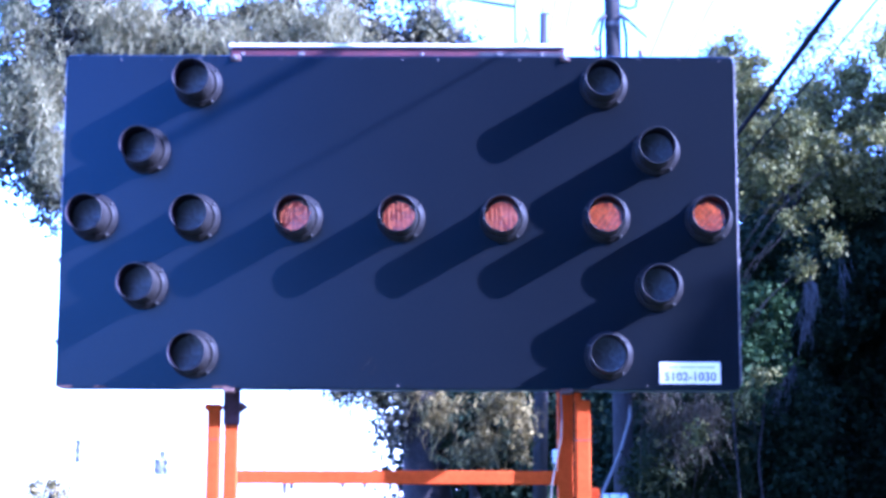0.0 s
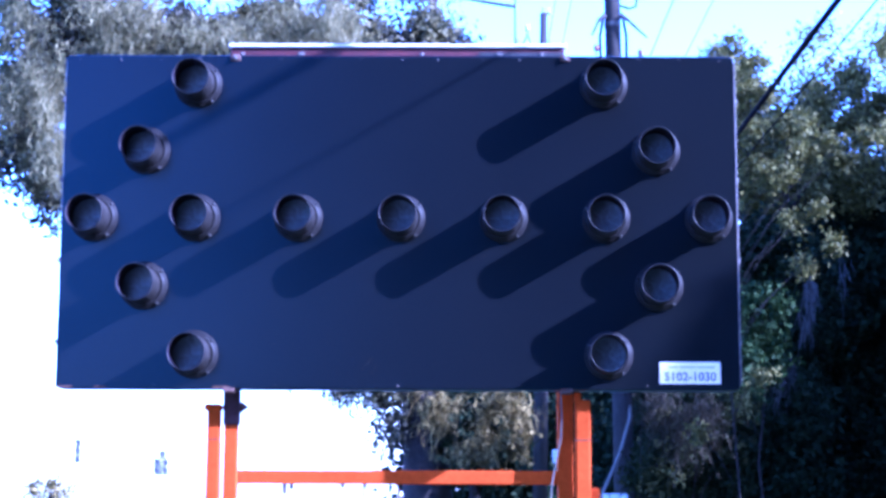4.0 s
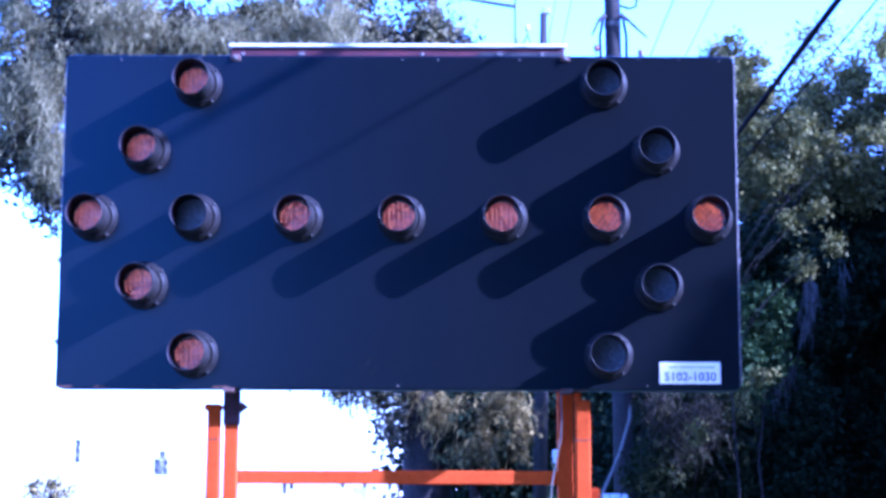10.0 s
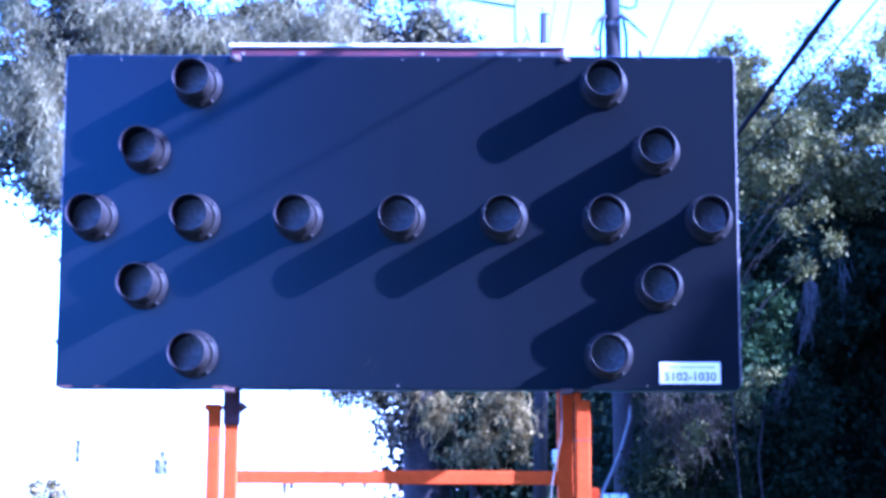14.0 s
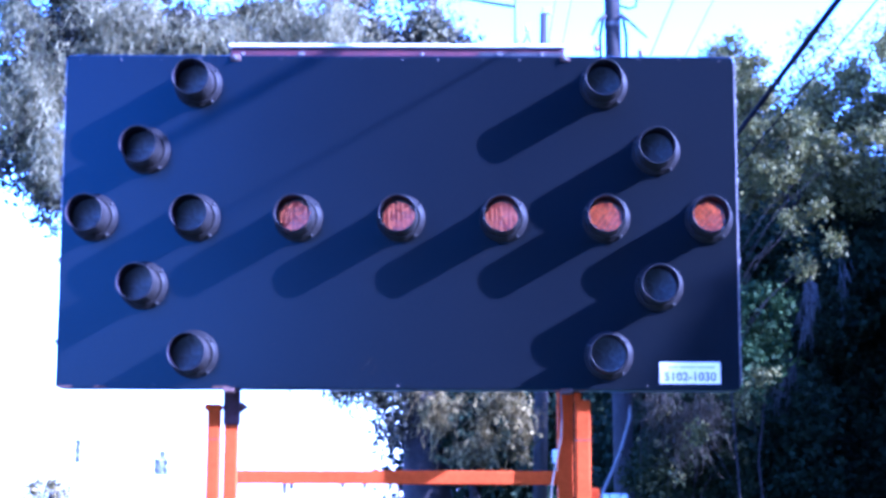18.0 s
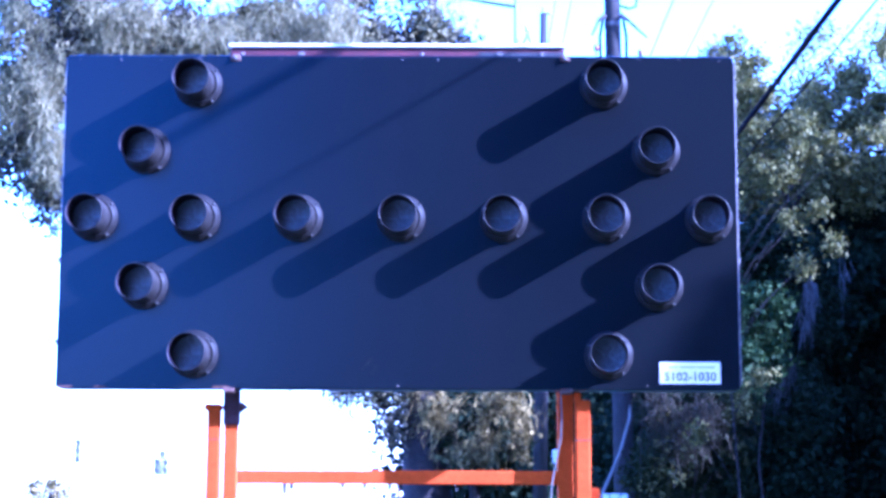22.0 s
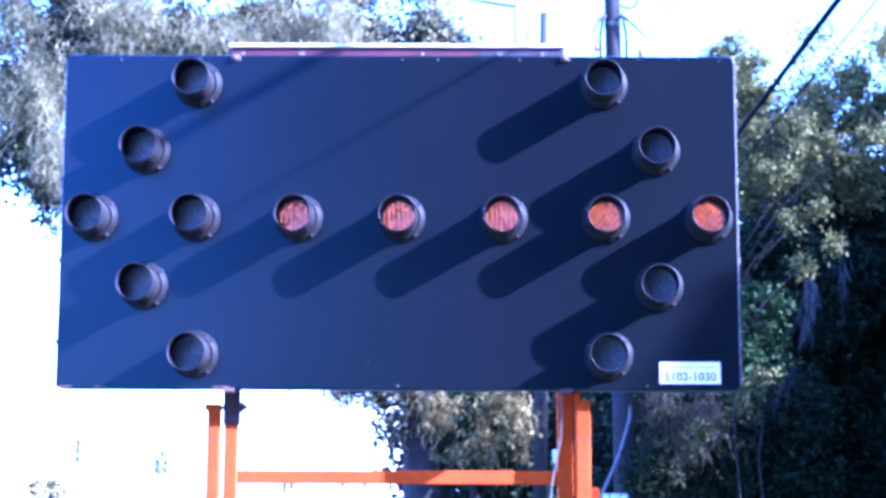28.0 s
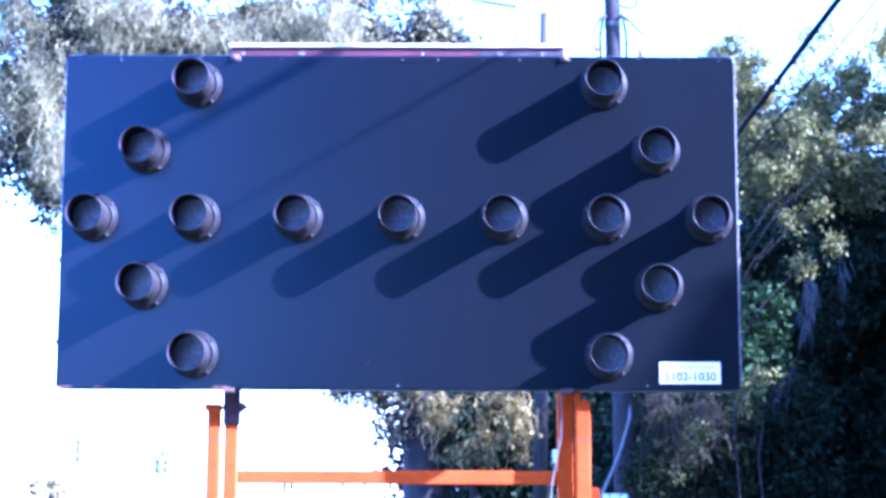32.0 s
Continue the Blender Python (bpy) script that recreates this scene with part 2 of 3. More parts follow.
def lens_mesh():
    """A dark lens plate cut by narrow slots: ribs and slot ends are one sheet, set in a solid rim."""
    bm = bmesh.new()
    count = int(LENS_R / STEP)
    edges_x = []
    for k in range(-count, count + 1):
        edges_x += [(k - 0.5 + 0.24) * STEP, (k + 0.5 - 0.24) * STEP]
    edges_x = [x for x in edges_x if abs(x) < LENS_R - 0.002]
    cols = []
    for x in edges_x:
        half = math.sqrt(LENS_R ** 2 - x * x)
        cut = max(half - 0.007, 0.0005)
        cols.append([bm.verts.new((x, -0.0252, z)) for z in (-half, -cut, cut, half)])
    for i, (p, q) in enumerate(zip(cols, cols[1:])):
        middle = (edges_x[i] + edges_x[i + 1]) / 2 / STEP
        slot = abs(middle - round(middle)) < 0.25
        for j in range(3):
            if not (slot and j == 1):
                bm.faces.new((p[j], q[j], q[j + 1], p[j + 1]))
    made = bmesh.ops.extrude_face_region(bm, geom=list(bm.faces))["geom"]
    for v in made:
        if isinstance(v, bmesh.types.BMVert):
            v.co.y -= 0.0004
    lathe(bm, [(0.0555, 0.0254), (0.0638, 0.0254), (0.0638, 0.0275), (0.0555, 0.0275), (0.0555, 0.0254)], FACING, 40)
    bmesh.ops.recalc_face_normals(bm, faces=bm.faces)
    return bm


def diode_board(seed, bright, dim, striped):
    """Dark carrier strips with rows of amber diodes on their faces; they stand in the lens slots when the lamp is lit."""
    rise = 0.0088 if striped else 0.0148
    rng = random.Random(seed)
    bm = bmesh.new()
    count = int(0.058 / STEP)
    for k in range(-count, count + 1):
        half = math.sqrt(max(0.0, 0.0605 ** 2 - (k * STEP) ** 2))
        box(bm, (k - 0.22) * STEP, (k + 0.22) * STEP, -0.0247, -0.0222, -half, half)
    box(bm, -0.055, 0.055, -0.0224, -0.0218, -0.003, 0.003)
    dark = len(bm.faces)
    kinds = []
    for k in range(-count, count + 1):
        for j in range(-6, 7):
            x, z = k * STEP, j * rise + (k % 2) * rise / 2
            if math.hypot(x, z) > 0.057:
                continue
            w, h = STEP * 0.215, rise * (rng.uniform(0.32, 0.42) if striped else rng.uniform(0.23, 0.3))
            bm.faces.new([bm.verts.new((x + u * w, -0.0248, z + v * h)) for u, v in ((-1, -1), (1, -1), (1, 1), (-1, 1))])
            kinds.append(2 if rng.random() < (0.88 if k % 2 else 0.08) else 1)
    bm.faces.ensure_lookup_table()
    for f, kind in zip(bm.faces[dark:], kinds):
        f.material_index = kind
    ob = part("diode_board", bm, LENS, None, "amber light diodes")
    ob.data.materials.append(bright)
    ob.data.materials.append(dim)
    return tagged(ob, kind="stuff")


def backplate_mesh():
    bm = bmesh.new()
    capped(bm, [(0.0653, 0.0), (0.0653, 0.0215)], FACING, 40)
    return bm


def bolt_mesh(r=0.006, h=0.008):
    return capped(bmesh.new(), [(r, 0.0), (r, h * 0.6), (r * 0.6, h)], FACING, 6)


LAMPS = [(k * 0.37 + 0.003, 0.006) for k in range(-3, 4)]
LAMPS += [(s * (1.11 - 0.185 * k) + 0.003 - 0.002 * u * k, 0.006 + u * 0.2468 * k) for s in (-1, 1) for u in (1, -1) for k in (1, 2)]
flashing = {"two": [], "five": [], "head": []}
shared = {}
for index, (lx, lz) in enumerate(LAMPS):
    def same(key, make, mat):
        if key not in shared:
            ob = part(key, make(), mat, smooth=False)
            shared[key] = ob.data
            if key == "lamp_hood":
                ob.data.materials.append(INNER)
                ob.data.materials.append(LIP)
            if key in ("lamp_hood", "flange"):
                ob.data.shade_smooth()
            return ob
        return new(key, shared[key])
    hood = same("lamp_hood", hood_mesh, HOOD)
    hood.parent, hood.location = board, (lx, -0.0005, Z0 + lz)
    hood["label"] = "scuffed black round lamp hood"
    flange = same("flange", flange_mesh, FLANGE)
    back = same("back_plate", backplate_mesh, LENS_BACK)
    lens = same("slotted_lens", lens_mesh, LENS)
    never = lx > -1.0 and abs(lz) > 0.05 and lx > 0 or abs(lz) < 0.05 and -1.0 < lx < -0.6
    diodes = diode_board(index, LENS if never else DIODE if lx > 0.6 else PALED, LENS if never else DIM, abs(lz) < 0.05 and -0.2 < lx < 0.6)
    turn = radians(random.Random(index + 5).choice((-4, 0, 3) if lx < 0.6 else (32, 40)))
    for ob in (flange, back, lens, diodes):
        ob.parent = hood
    lens.location = diodes.location = SEAT
    flange.location.x = RING
    lens.rotation_euler = diodes.rotation_euler = (0, turn, 0)
    for ang in (38, 155, -52):
        bolt = same("bolt", bolt_mesh, BOLT)
        bolt.parent = hood
        bolt.location = (RING + 0.082 * math.cos(radians(ang)), -0.009, 0.082 * math.sin(radians(ang)))
    side = Vector((math.cos(turn), 0, -math.sin(turn))) * (STEP / 2)
    if abs(lz) < 0.05 and lx > 0.6:
        flashing["two"].append((diodes, turn, side))
    elif abs(lz) < 0.05 and abs(lx) < 0.6:
        flashing["five"].append((diodes, turn, side))
    elif lx < -1.0 or (lx < 0 and abs(lz) > 0.05):
        flashing["head"].append((diodes, turn, side))
    else:
        diodes.location = SEAT + side

# clips and bolts round the panel's rim
rng = random.Random(3)
for k in range(-8, 9):
    for top in (1, -1) if k % 3 == 0 else (1,):
        clip = part("rim_bolt", bolt_mesh(0.0028 + 0.003 * rng.random(), 0.003), WORN, board)
        clip.location = (k * 0.1465 + rng.uniform(-0.01, 0.01), 0.0005, Z0 + top * (0.596 + rng.uniform(-0.004, 0.004)))
for k in (-1.5, -0.5, 0.5, 1.5):
    for s in (-1, 1):
        clip = part("edge_clip", boxed(-0.006, 0.006, -0.003, 0.03, -0.01, 0.01, bevel=0.003), SCUFF, board)
        clip.location = (s * 1.224, 0.004, Z0 + k * 0.295)

for x, z, ln, ang in ((-0.11, 2.13, 0.06, 50), (-0.085, 2.11, 0.035, 60), (-0.445, 2.2, 0.012, 20), (0.31, 2.52, 0.02, 30), (-1.0, 2.07, 0.03, 5)):
    scuff = part("scuff", boxed(-ln / 2, ln / 2, -0.0006, 0.0001, -0.001, 0.001), HOOD, board, "pale scuff mark")
    scuff.matrix_basis = pose(x, 0, z, 0, -ang, 0)
for x, w in ((-1.19, 0.03), (-1.06, 0.02), (-0.63, 0.03)):
    part("rust_patch", boxed(x - w, x + w, -0.0008, 0.0002, 2.042, 2.05), RUST, board, "rusty worn metal edge")

# Pale strip stands for sunlight caught on the panel's right edge.
part("edge_trim", boxed(1.2185, 1.2255, -0.002, 0.06, Z0 - 0.592, Z0 + 0.592, bevel=0.0015), SCUFF, board, "pale strip for the sunlit edge of the panel")

# identification label
plate = part("identification_label", boxed(0.933, 1.15, -0.0025, 0.0002, 2.063, 2.14, bevel=0.001), STICKER, board, "white label with dark print")
printing = bpy.data.curves.new("label_text", "FONT")
printing.body, printing.size, printing.extrude, printing.align_x = "5102-1030", 0.042, 0.0006, "CENTER"
printing.offset, printing.space_character = 0.0007, 1.02
text = new("label_text", printing)
text.data.materials.append(INK)
text.parent, text.matrix_basis = plate, pose(1.042, -0.0032, 2.074, 90, 0, 0)
for k, (x0, x1) in enumerate(((0.965, 1.0), (1.005, 1.062), (1.068, 1.13))):
    part("print_bar", boxed(x0, x1, -0.0032, -0.0026, 2.119, 2.125), material("grey_print", (0.4, 0.4, 0.42), spread=0.05, bump=0) if k == 0 else bpy.data.materials["grey_print"], plate)

# mast: two pairs of posts, a cross bar and the head rail
for s, x, w in ((-1, -0.602, 0.0245), (1, 0.6045, 0.028)):
    front, inner = (0.08, 0.085) if s < 0 else (0.046, 0.115)
    part("inner_post", boxed(x - w, x + w, inner, inner + 0.05, 0.5, 3.2, bevel=0.004), ORANGE, board, "orange painted steel post")
    ox = x - 0.062 if s < 0 else x + 0.0585
    part("outer_post", boxed(ox - w + 0.001, ox + w - 0.001, front, front + 0.05, 0.5, 1.985 if s < 0 else 2.008, bevel=0.006), ORANGE, board, "orange painted steel post")
    part("corner_lug", boxed(x - 0.02, x + 0.02, -0.012, 0.08, 2.028, 2.044, bevel=0.003), RUST, board)
    part("top_lug", boxed(x - 0.018, x + 0.018, -0.006, 0.03, 3.238, 3.264, bevel=0.004), RUST, board, "rusty lug")
    part("lug_bolt", capped(bmesh.new(), [(0.009, 0), (0.009, 0.006), (0.005, 0.008)], pose(x, -0.006, 3.25) @ FACING, 6), SCUFF, board)
    if s < 0:
        part("sleeve", boxed(x - 0.028, x + 0.03, 0.076, 0.134, 1.915, 2.05, bevel=0.004), SLEEVE, board, "rusty steel sleeve, darkened for the panel's shadow")
        part("post_collar", boxed(ox - 0.036, ox + 0.028, 0.076, 0.136, 1.965, 1.992, bevel=0.01), ORANGE, board)
        knob = part("clamp_bolt", capped(bmesh.new(), [(0.012, 0), (0.02, 0.004), (0.02, 0.012), (0.014, 0.016), (0.008, 0.026), (0.004, 0.033)], pose(0, 0, 0, 0, 90, 0), 12), RUST, board)
        knob.location = (x + 0.028, 0.105, 1.98)
    else:
        part("hinge_lug", boxed(ox - 0.03, ox - 0.008, front - 0.01, front + 0.03, 2.0, 2.036, bevel=0.005), ORANGE, board)
    part("weld_seam", boxed(ox - w, ox + w, front - 0.001, front + 0.051, 1.862, 1.866), RUST, board)
part("cross_bar", boxed(-0.578, 0.577, 0.12, 0.165, 1.706, 1.755, bevel=0.004), ORANGE, board, "orange painted steel cross bar")
for x, h in ((-0.41, 0.035), (-0.385, 0.018), (-0.2, 0.012), (-0.12, 0.012)):
    part("stub", boxed(x - 0.006, x + 0.006, 0.13, 0.15, 1.706 - h, 1.707, bevel=0.002), RUST, board)
part("head_rail", boxed(-0.625, 0.605, 0.03, 0.165, 3.262, 3.299, bevel=0.004), RED, board, "faded red steel head rail")
part("rail_strip", boxed(0.29, 0.603, 0.026, 0.0298, 3.2632, 3.281), WORN, board, "dark grey lower edge of the rail")
for x in (-0.58, -0.37, -0.36, 0.08, 0.36, 0.37, 0.52):
    part("rail_rivet", capped(bmesh.new(), [(0.0075, 0.0), (0.0075, 0.006), (0.004, 0.008)], pose(x, 0.0262, 3.272) @ FACING, 8), SCUFF, board)
part("rail_cap", boxed(-0.632, 0.612, 0.02, 0.1, 3.2992, 3.311, bevel=0.003), WHITE, board, "white painted rail cap")
part("actuator", boxed(0.675, 0.725, 0.08, 0.15, 0.5, 1.695, bevel=0.01), ORANGE, board)
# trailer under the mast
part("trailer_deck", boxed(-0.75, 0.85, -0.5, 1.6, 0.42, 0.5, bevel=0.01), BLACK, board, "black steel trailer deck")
for s in (-0.95, 1.05):
    wheel = part("wheel", capped(bmesh.new(), [(0.2, 0.0), (0.3, 0.02), (0.32, 0.06), (0.32, 0.12), (0.3, 0.16), (0.2, 0.18)], pose(-0.09, 0, 0, 0, 90, 0), 32), RUBBER, board)
    wheel.location = (s, 0.6, 0.32)
    part("rim", capped(bmesh.new(), [(0.17, -0.005), (0.19, 0.02), (0.19, 0.16), (0.17, 0.185)], pose(-0.09, 0, 0, 0, 90, 0), 24), STEEL, wheel)
part("axle", boxed(-0.95, 1.05, 0.56, 0.64, 0.3, 0.43, bevel=0.01), STEEL, board)

# cord beside the mast
cord = part("cord", tube(bmesh.new(), [(0.585, 0.065, 2.03), (0.588, 0.066, 1.95), (0.585, 0.067, 1.88), (0.57, 0.068, 1.8), (0.552, 0.07, 1.71), (0.545, 0.072, 1.6)], 0.0026, 6), CONDUIT, board, "thin pale cord")

# ---- poles and lines ----


utility = thing("utility_pole", (2.2, 13.6, 0), "tall weathered wooden utility pole with insulator brackets", "utility pole")
part("pole", tube(bmesh.new(), [(0.065, 0, 0), (0.035, 0, 2), (-0.035, 0, 7.2), (-0.08, 0, 10.5)], [0.125, 0.118, 0.097, 0.09], 20), POLE, utility, smooth=True)
for s, far, low, ix, iz in ((-1, 0.26, 7.1, -0.25, 6.9), (1, 0.4, 7.07, 0.28, 6.84)):
    part("bracket", tube(bmesh.new(), [(s * 0.1 - 0.04, -0.1, 7.36), (s * 0.17 - 0.04, -0.14, 7.3), (s * far - 0.04, -0.16, low)], [0.035, 0.022, 0.014], 8), PIPE, utility)
    part("insulator", capped(bmesh.new(), [(0.015, 0), (0.034, 0.015), (0.038, 0.035), (0.03, 0.06), (0.034, 0.07), (0.015, 0.085)], pose(ix, -0.16, iz), 14), CERAMIC, utility)
    part("hanger", tube(bmesh.new(), [(ix, -0.16, iz), (ix, -0.16, iz - 0.35), (s * 0.1, -0.08, iz - 0.45)], 0.009, 6), PIPE, utility)
    part("conduit", tube(bmesh.new(), [(s * 0.125 - 0.03, -0.07, 5.9), (s * 0.15 - 0.035, -0.08, 6.6), (s * 0.16 - 0.04, -0.08, 7.1), (s * 0.11 - 0.04, -0.07, 7.4)], 0.019, 8), CABLE, utility)
part("side_bracket", tube(bmesh.new(), [(0.05, -0.05, 7.5), (0.16, -0.1, 7.45), (0.24, -0.1, 7.48), (0.25, -0.1, 7.6)], 0.018, 8), PIPE, utility)
part("band", capped(bmesh.new(), [(0.1, 0), (0.103, 0.01), (0.103, 0.05), (0.1, 0.06)], pose(-0.038, 0, 7.24), 20), PIPE, utility)
part("guy_guard", tube(bmesh.new(), [(-0.32, -0.2, 1.3), (-0.22, -0.2, 1.68), (-0.03, -0.19, 2.1), (0.1, -0.12, 2.52), (0.1, -0.05, 2.7)], 0.02, 8), CONDUIT, utility)

part("meter_box", boxed(-0.23, 0.05, -0.3, -0.09, 1.1, 1.64, bevel=0.01), WHITE, utility)
part("cross_arm", boxed(-0.85, 1.5, -0.21, -0.12, 7.77, 7.885, bevel=0.01), POLE, utility)
part("stand_off", boxed(0.1, 0.62, -0.05, 0.05, 4.38, 4.44, bevel=0.01), STEEL, utility)
part("stand_off", boxed(0.1, 0.58, -0.05, 0.05, 4.62, 4.672, bevel=0.01), STEEL, utility)

second = thing("wooden_post", (2.12, 27.1, 0), "weathered wooden post behind the trees", "post")
part("post", tube(bmesh.new(), [(-0.14, 0, 0), (-0.09, 0, 4), (0, 0, 11.38)], [0.15, 0.14, 0.073], 16), POLE, second, smooth=True)
part("cap", boxed(-0.03, 0.13, -0.05, 0.05, 11.36, 11.5, bevel=0.02), STEEL, second)
part("marker", boxed(0.12, 0.22, -0.2, -0.14, 2.2, 2.46, bevel=0.02), WHITE, second, "white marker plate")

mast = thing("signal_mast", (1.7, 31.1, 0), "thin galvanised mast with a long side arm", "mast")
part("pole", capped(bmesh.new(), [(0.045, 0), (0.026, 14)], n=12), PIPE, mast)
part("arm", tube(bmesh.new(), [(0, 0, 12.72), (-0.65, 0, 12.82), (-1.35, 0, 12.95)], [0.05, 0.045, 0.035], 8), PIPE, mast)
part("camera_arm", tube(bmesh.new(), [(0, 0, 12.0), (0.12, 0, 11.75), (0.18, 0, 11.82), (0.28, 0, 12.05), (0.29, 0, 12.2)], 0.02, 6), PIPE, mast)
part("camera_arm", tube(bmesh.new(), [(0.28, 0, 12.05), (0.37, 0, 11.8)], 0.02, 6), PIPE, mast)
part("sensor", boxed(0.23, 0.33, -0.08, 0.08, 12.13, 12.28, bevel=0.03), SIGNAL, mast)


def line(name, slope, height, radius, label, start=-20.0, end=90.0, sag=0.0):
    """A line that runs along the road, seen off to the side by slope times its height over the eye."""
    x = 0.181 + slope * height
    bm = bmesh.new()
    pts = []
    for k in range(41):
        y = start + (end - start) * k / 40
        pts.append((x + 0.0142 * (y + 5.894), y, 1.691 + height - sag * math.sin(math.pi * k / 40)))
    ob = part(name, tube(bm, pts, radius, 8), CABLE, None, smooth=True)
    return tagged(ob, label, "cable", "overhead lines")


line("telephone_cable", 0.754, 3.37, 0.024, "thick black overhead telephone cable")
line("overhead_wire", 0.834, 2.93, 0.0055, "thin black overhead wire")
line("overhead_wire", 0.415, 6.2, 0.0075, "thin black overhead wire")
line("overhead_wire", 0.497, 6.2, 0.005, "thin black overhead wire")
line("overhead_wire", 0.205, 6.2, 0.004, "thin black overhead wire")
line("overhead_wire", 0.172, 6.2, 0.004, "thin black overhead wire")

# ---- trees ----
swaying = []


def leaf_cloud(name, centre, radii, count, size, mat, parent, seed, tufts=60, spread=0.22, droop=0.0, long=1.7, label="", hollow=0.5):
    """A bough's foliage: many single folded leaves in uneven tufts inside an ellipsoid, one mesh."""
    rng = np.random.default_rng(seed)
    v = rng.normal(size=(tufts, 3))
    v /= np.linalg.norm(v, axis=1, keepdims=True)
    v *= (hollow + (1 - hollow) * rng.random((tufts, 1))) ** 0.6
    tuft = v * np.array(radii)
    weight = rng.random(tufts) ** 1.5 + 0.15
    pick = rng.choice(tufts, count, p=weight / weight.sum())
    at = tuft[pick] + rng.normal(size=(count, 3)) * spread * (0.5 + rng.random((tufts, 1))[pick])
    way = rng.normal(size=(count, 3))
    way[:, 2] -= droop
    way /= np.linalg.norm(way, axis=1, keepdims=True)
    other = rng.normal(size=(count, 3))
    side = np.cross(way, other)
    side /= np.linalg.norm(side, axis=1, keepdims=True) + 1e-9
    up = np.cross(side, way)
    s = size * (0.55 + 0.9 * rng.random((count, 1)))
    co = np.empty((count, 4, 3))
    co[:, 0] = at - way * s * long / 2
    co[:, 1] = at + side * s / 2 + up * s * 0.18
    co[:, 2] = at + way * s * long / 2
    co[:, 3] = at - side * s / 2 + up * s * 0.18
    me = bpy.data.meshes.new(name)
    me.vertices.add(count * 4)
    me.vertices.foreach_set("co", co.ravel())
    quads = np.arange(count * 4).reshape(-1, 4)
    tris = np.concatenate([quads[:, [0, 1, 2]], quads[:, [0, 2, 3]]], axis=1).reshape(-1)
    me.loops.add(count * 6)
    me.loops.foreach_set("vertex_index", tris.astype(np.int32))
    me.polygons.add(count * 2)
    me.polygons.foreach_set("loop_start", np.arange(0, count * 6, 3, dtype=np.int32))
    me.update(calc_edges=True)
    me.materials.append(mat)
    ob = new(name, me)
    ob.parent, ob.location = parent, centre
    if label:
        ob["label"] = label
    swaying.append((ob, Vector(centre), seed))
    return ob


def moss_veil(name, centre, radii, count, length, mat, parent, seed, label="", curl=0.05, loose=0.14, wide=0.0068):
    """Hanging moss: many thin wavy strands that hang from points inside an ellipsoid, one mesh."""
    rng = np.random.default_rng(seed)
    clumps = rng.normal(size=(max(8, count // 60), 3)) * 0.5 * np.array(radii)
    pick = rng.integers(0, len(clumps), count)
    at = clumps[pick] + rng.normal(size=(count, 3)) * loose
    steps = 7
    co = np.empty((count, steps + 1, 2, 3))
    ln = length * (0.3 + rng.random(count))
    p = at.copy()
    ang = rng.random(count) * 6.283
    side = np.stack([np.cos(ang), np.sin(ang), np.zeros(count)], 1)
    step = rng.normal(size=(count, 3)) * curl
    for k in range(steps + 1):
        w = wide * (1 - 0.5 * k / steps)
        co[:, k, 0], co[:, k, 1] = p - side * w, p + side * w
        step = 0.6 * step + rng.normal(size=(count, 3)) * curl * 0.6
        p = p + step
        p[:, 2] -= ln / steps
    me = bpy.data.meshes.new(name)
    me.vertices.add(count * (steps + 1) * 2)
    me.vertices.foreach_set("co", co.ravel())
    base = (np.arange(count) * (steps + 1) * 2)[:, None, None] + (np.arange(steps) * 2)[None, :, None]
    quads = (base + np.array([0, 1, 3, 2])[None, None, :]).reshape(-1)
    me.loops.add(len(quads))
    me.loops.foreach_set("vertex_index", quads.astype(np.int32))
    me.polygons.add(len(quads) // 4)
    me.polygons.foreach_set("loop_start", np.arange(0, len(quads), 4, dtype=np.int32))
    me.update(calc_edges=True)
    me.materials.append(mat)
    ob = new(name, me)
    ob.parent, ob.location = parent, centre
    if label:
        ob["label"] = label
    swaying.append((ob, Vector(centre), seed))
    return ob


def limb(parent, points, r0, r1, name="limb"):
    n = len(points)
    return part(name, tube(bmesh.new(), points, [r0 + (r1 - r0) * k / (n - 1) for k in range(n)], 10), BARK, parent, smooth=True)


# the oak behind the board: trunk, long boughs to the left, hanging moss
oak = thing("oak_tree", (-0.15, 19.1, 0), "large live oak hung with grey moss behind the board", "tree")
limb(oak, [(0, 0, 0), (0.03, 0, 1.5), (-0.02, 0, 3.0), (-0.2, 0, 4.6), (-0.5, -0.1, 6.0)], 0.42, 0.25, "trunk")
limb(oak, [(-0.15, 0, 4.2), (-1.5, -0.6, 6.3), (-3.4, -1.2, 7.6), (-5.6, -1.5, 8.2)], 0.2, 0.07)
limb(oak, [(-0.5, -0.1, 6.0), (-1.2, -0.6, 7.8), (-2.4, -0.8, 9.4)], 0.2, 0.06)
limb(oak, [(-0.5, -0.1, 6.0), (0.0, 0.2, 7.6), (0.1, 0.3, 9.6)], 0.18, 0.06)
limb(oak, [(-0.05, 0, 3.2), (-0.7, -0.3, 3.6), (-1.5, -0.5, 3.4)], 0.09, 0.03)
limb(oak, [(-3.4, -1.2, 7.6), (-4.6, -1.4, 6.9), (-5.4, -1.5, 6.0)], 0.09, 0.03)
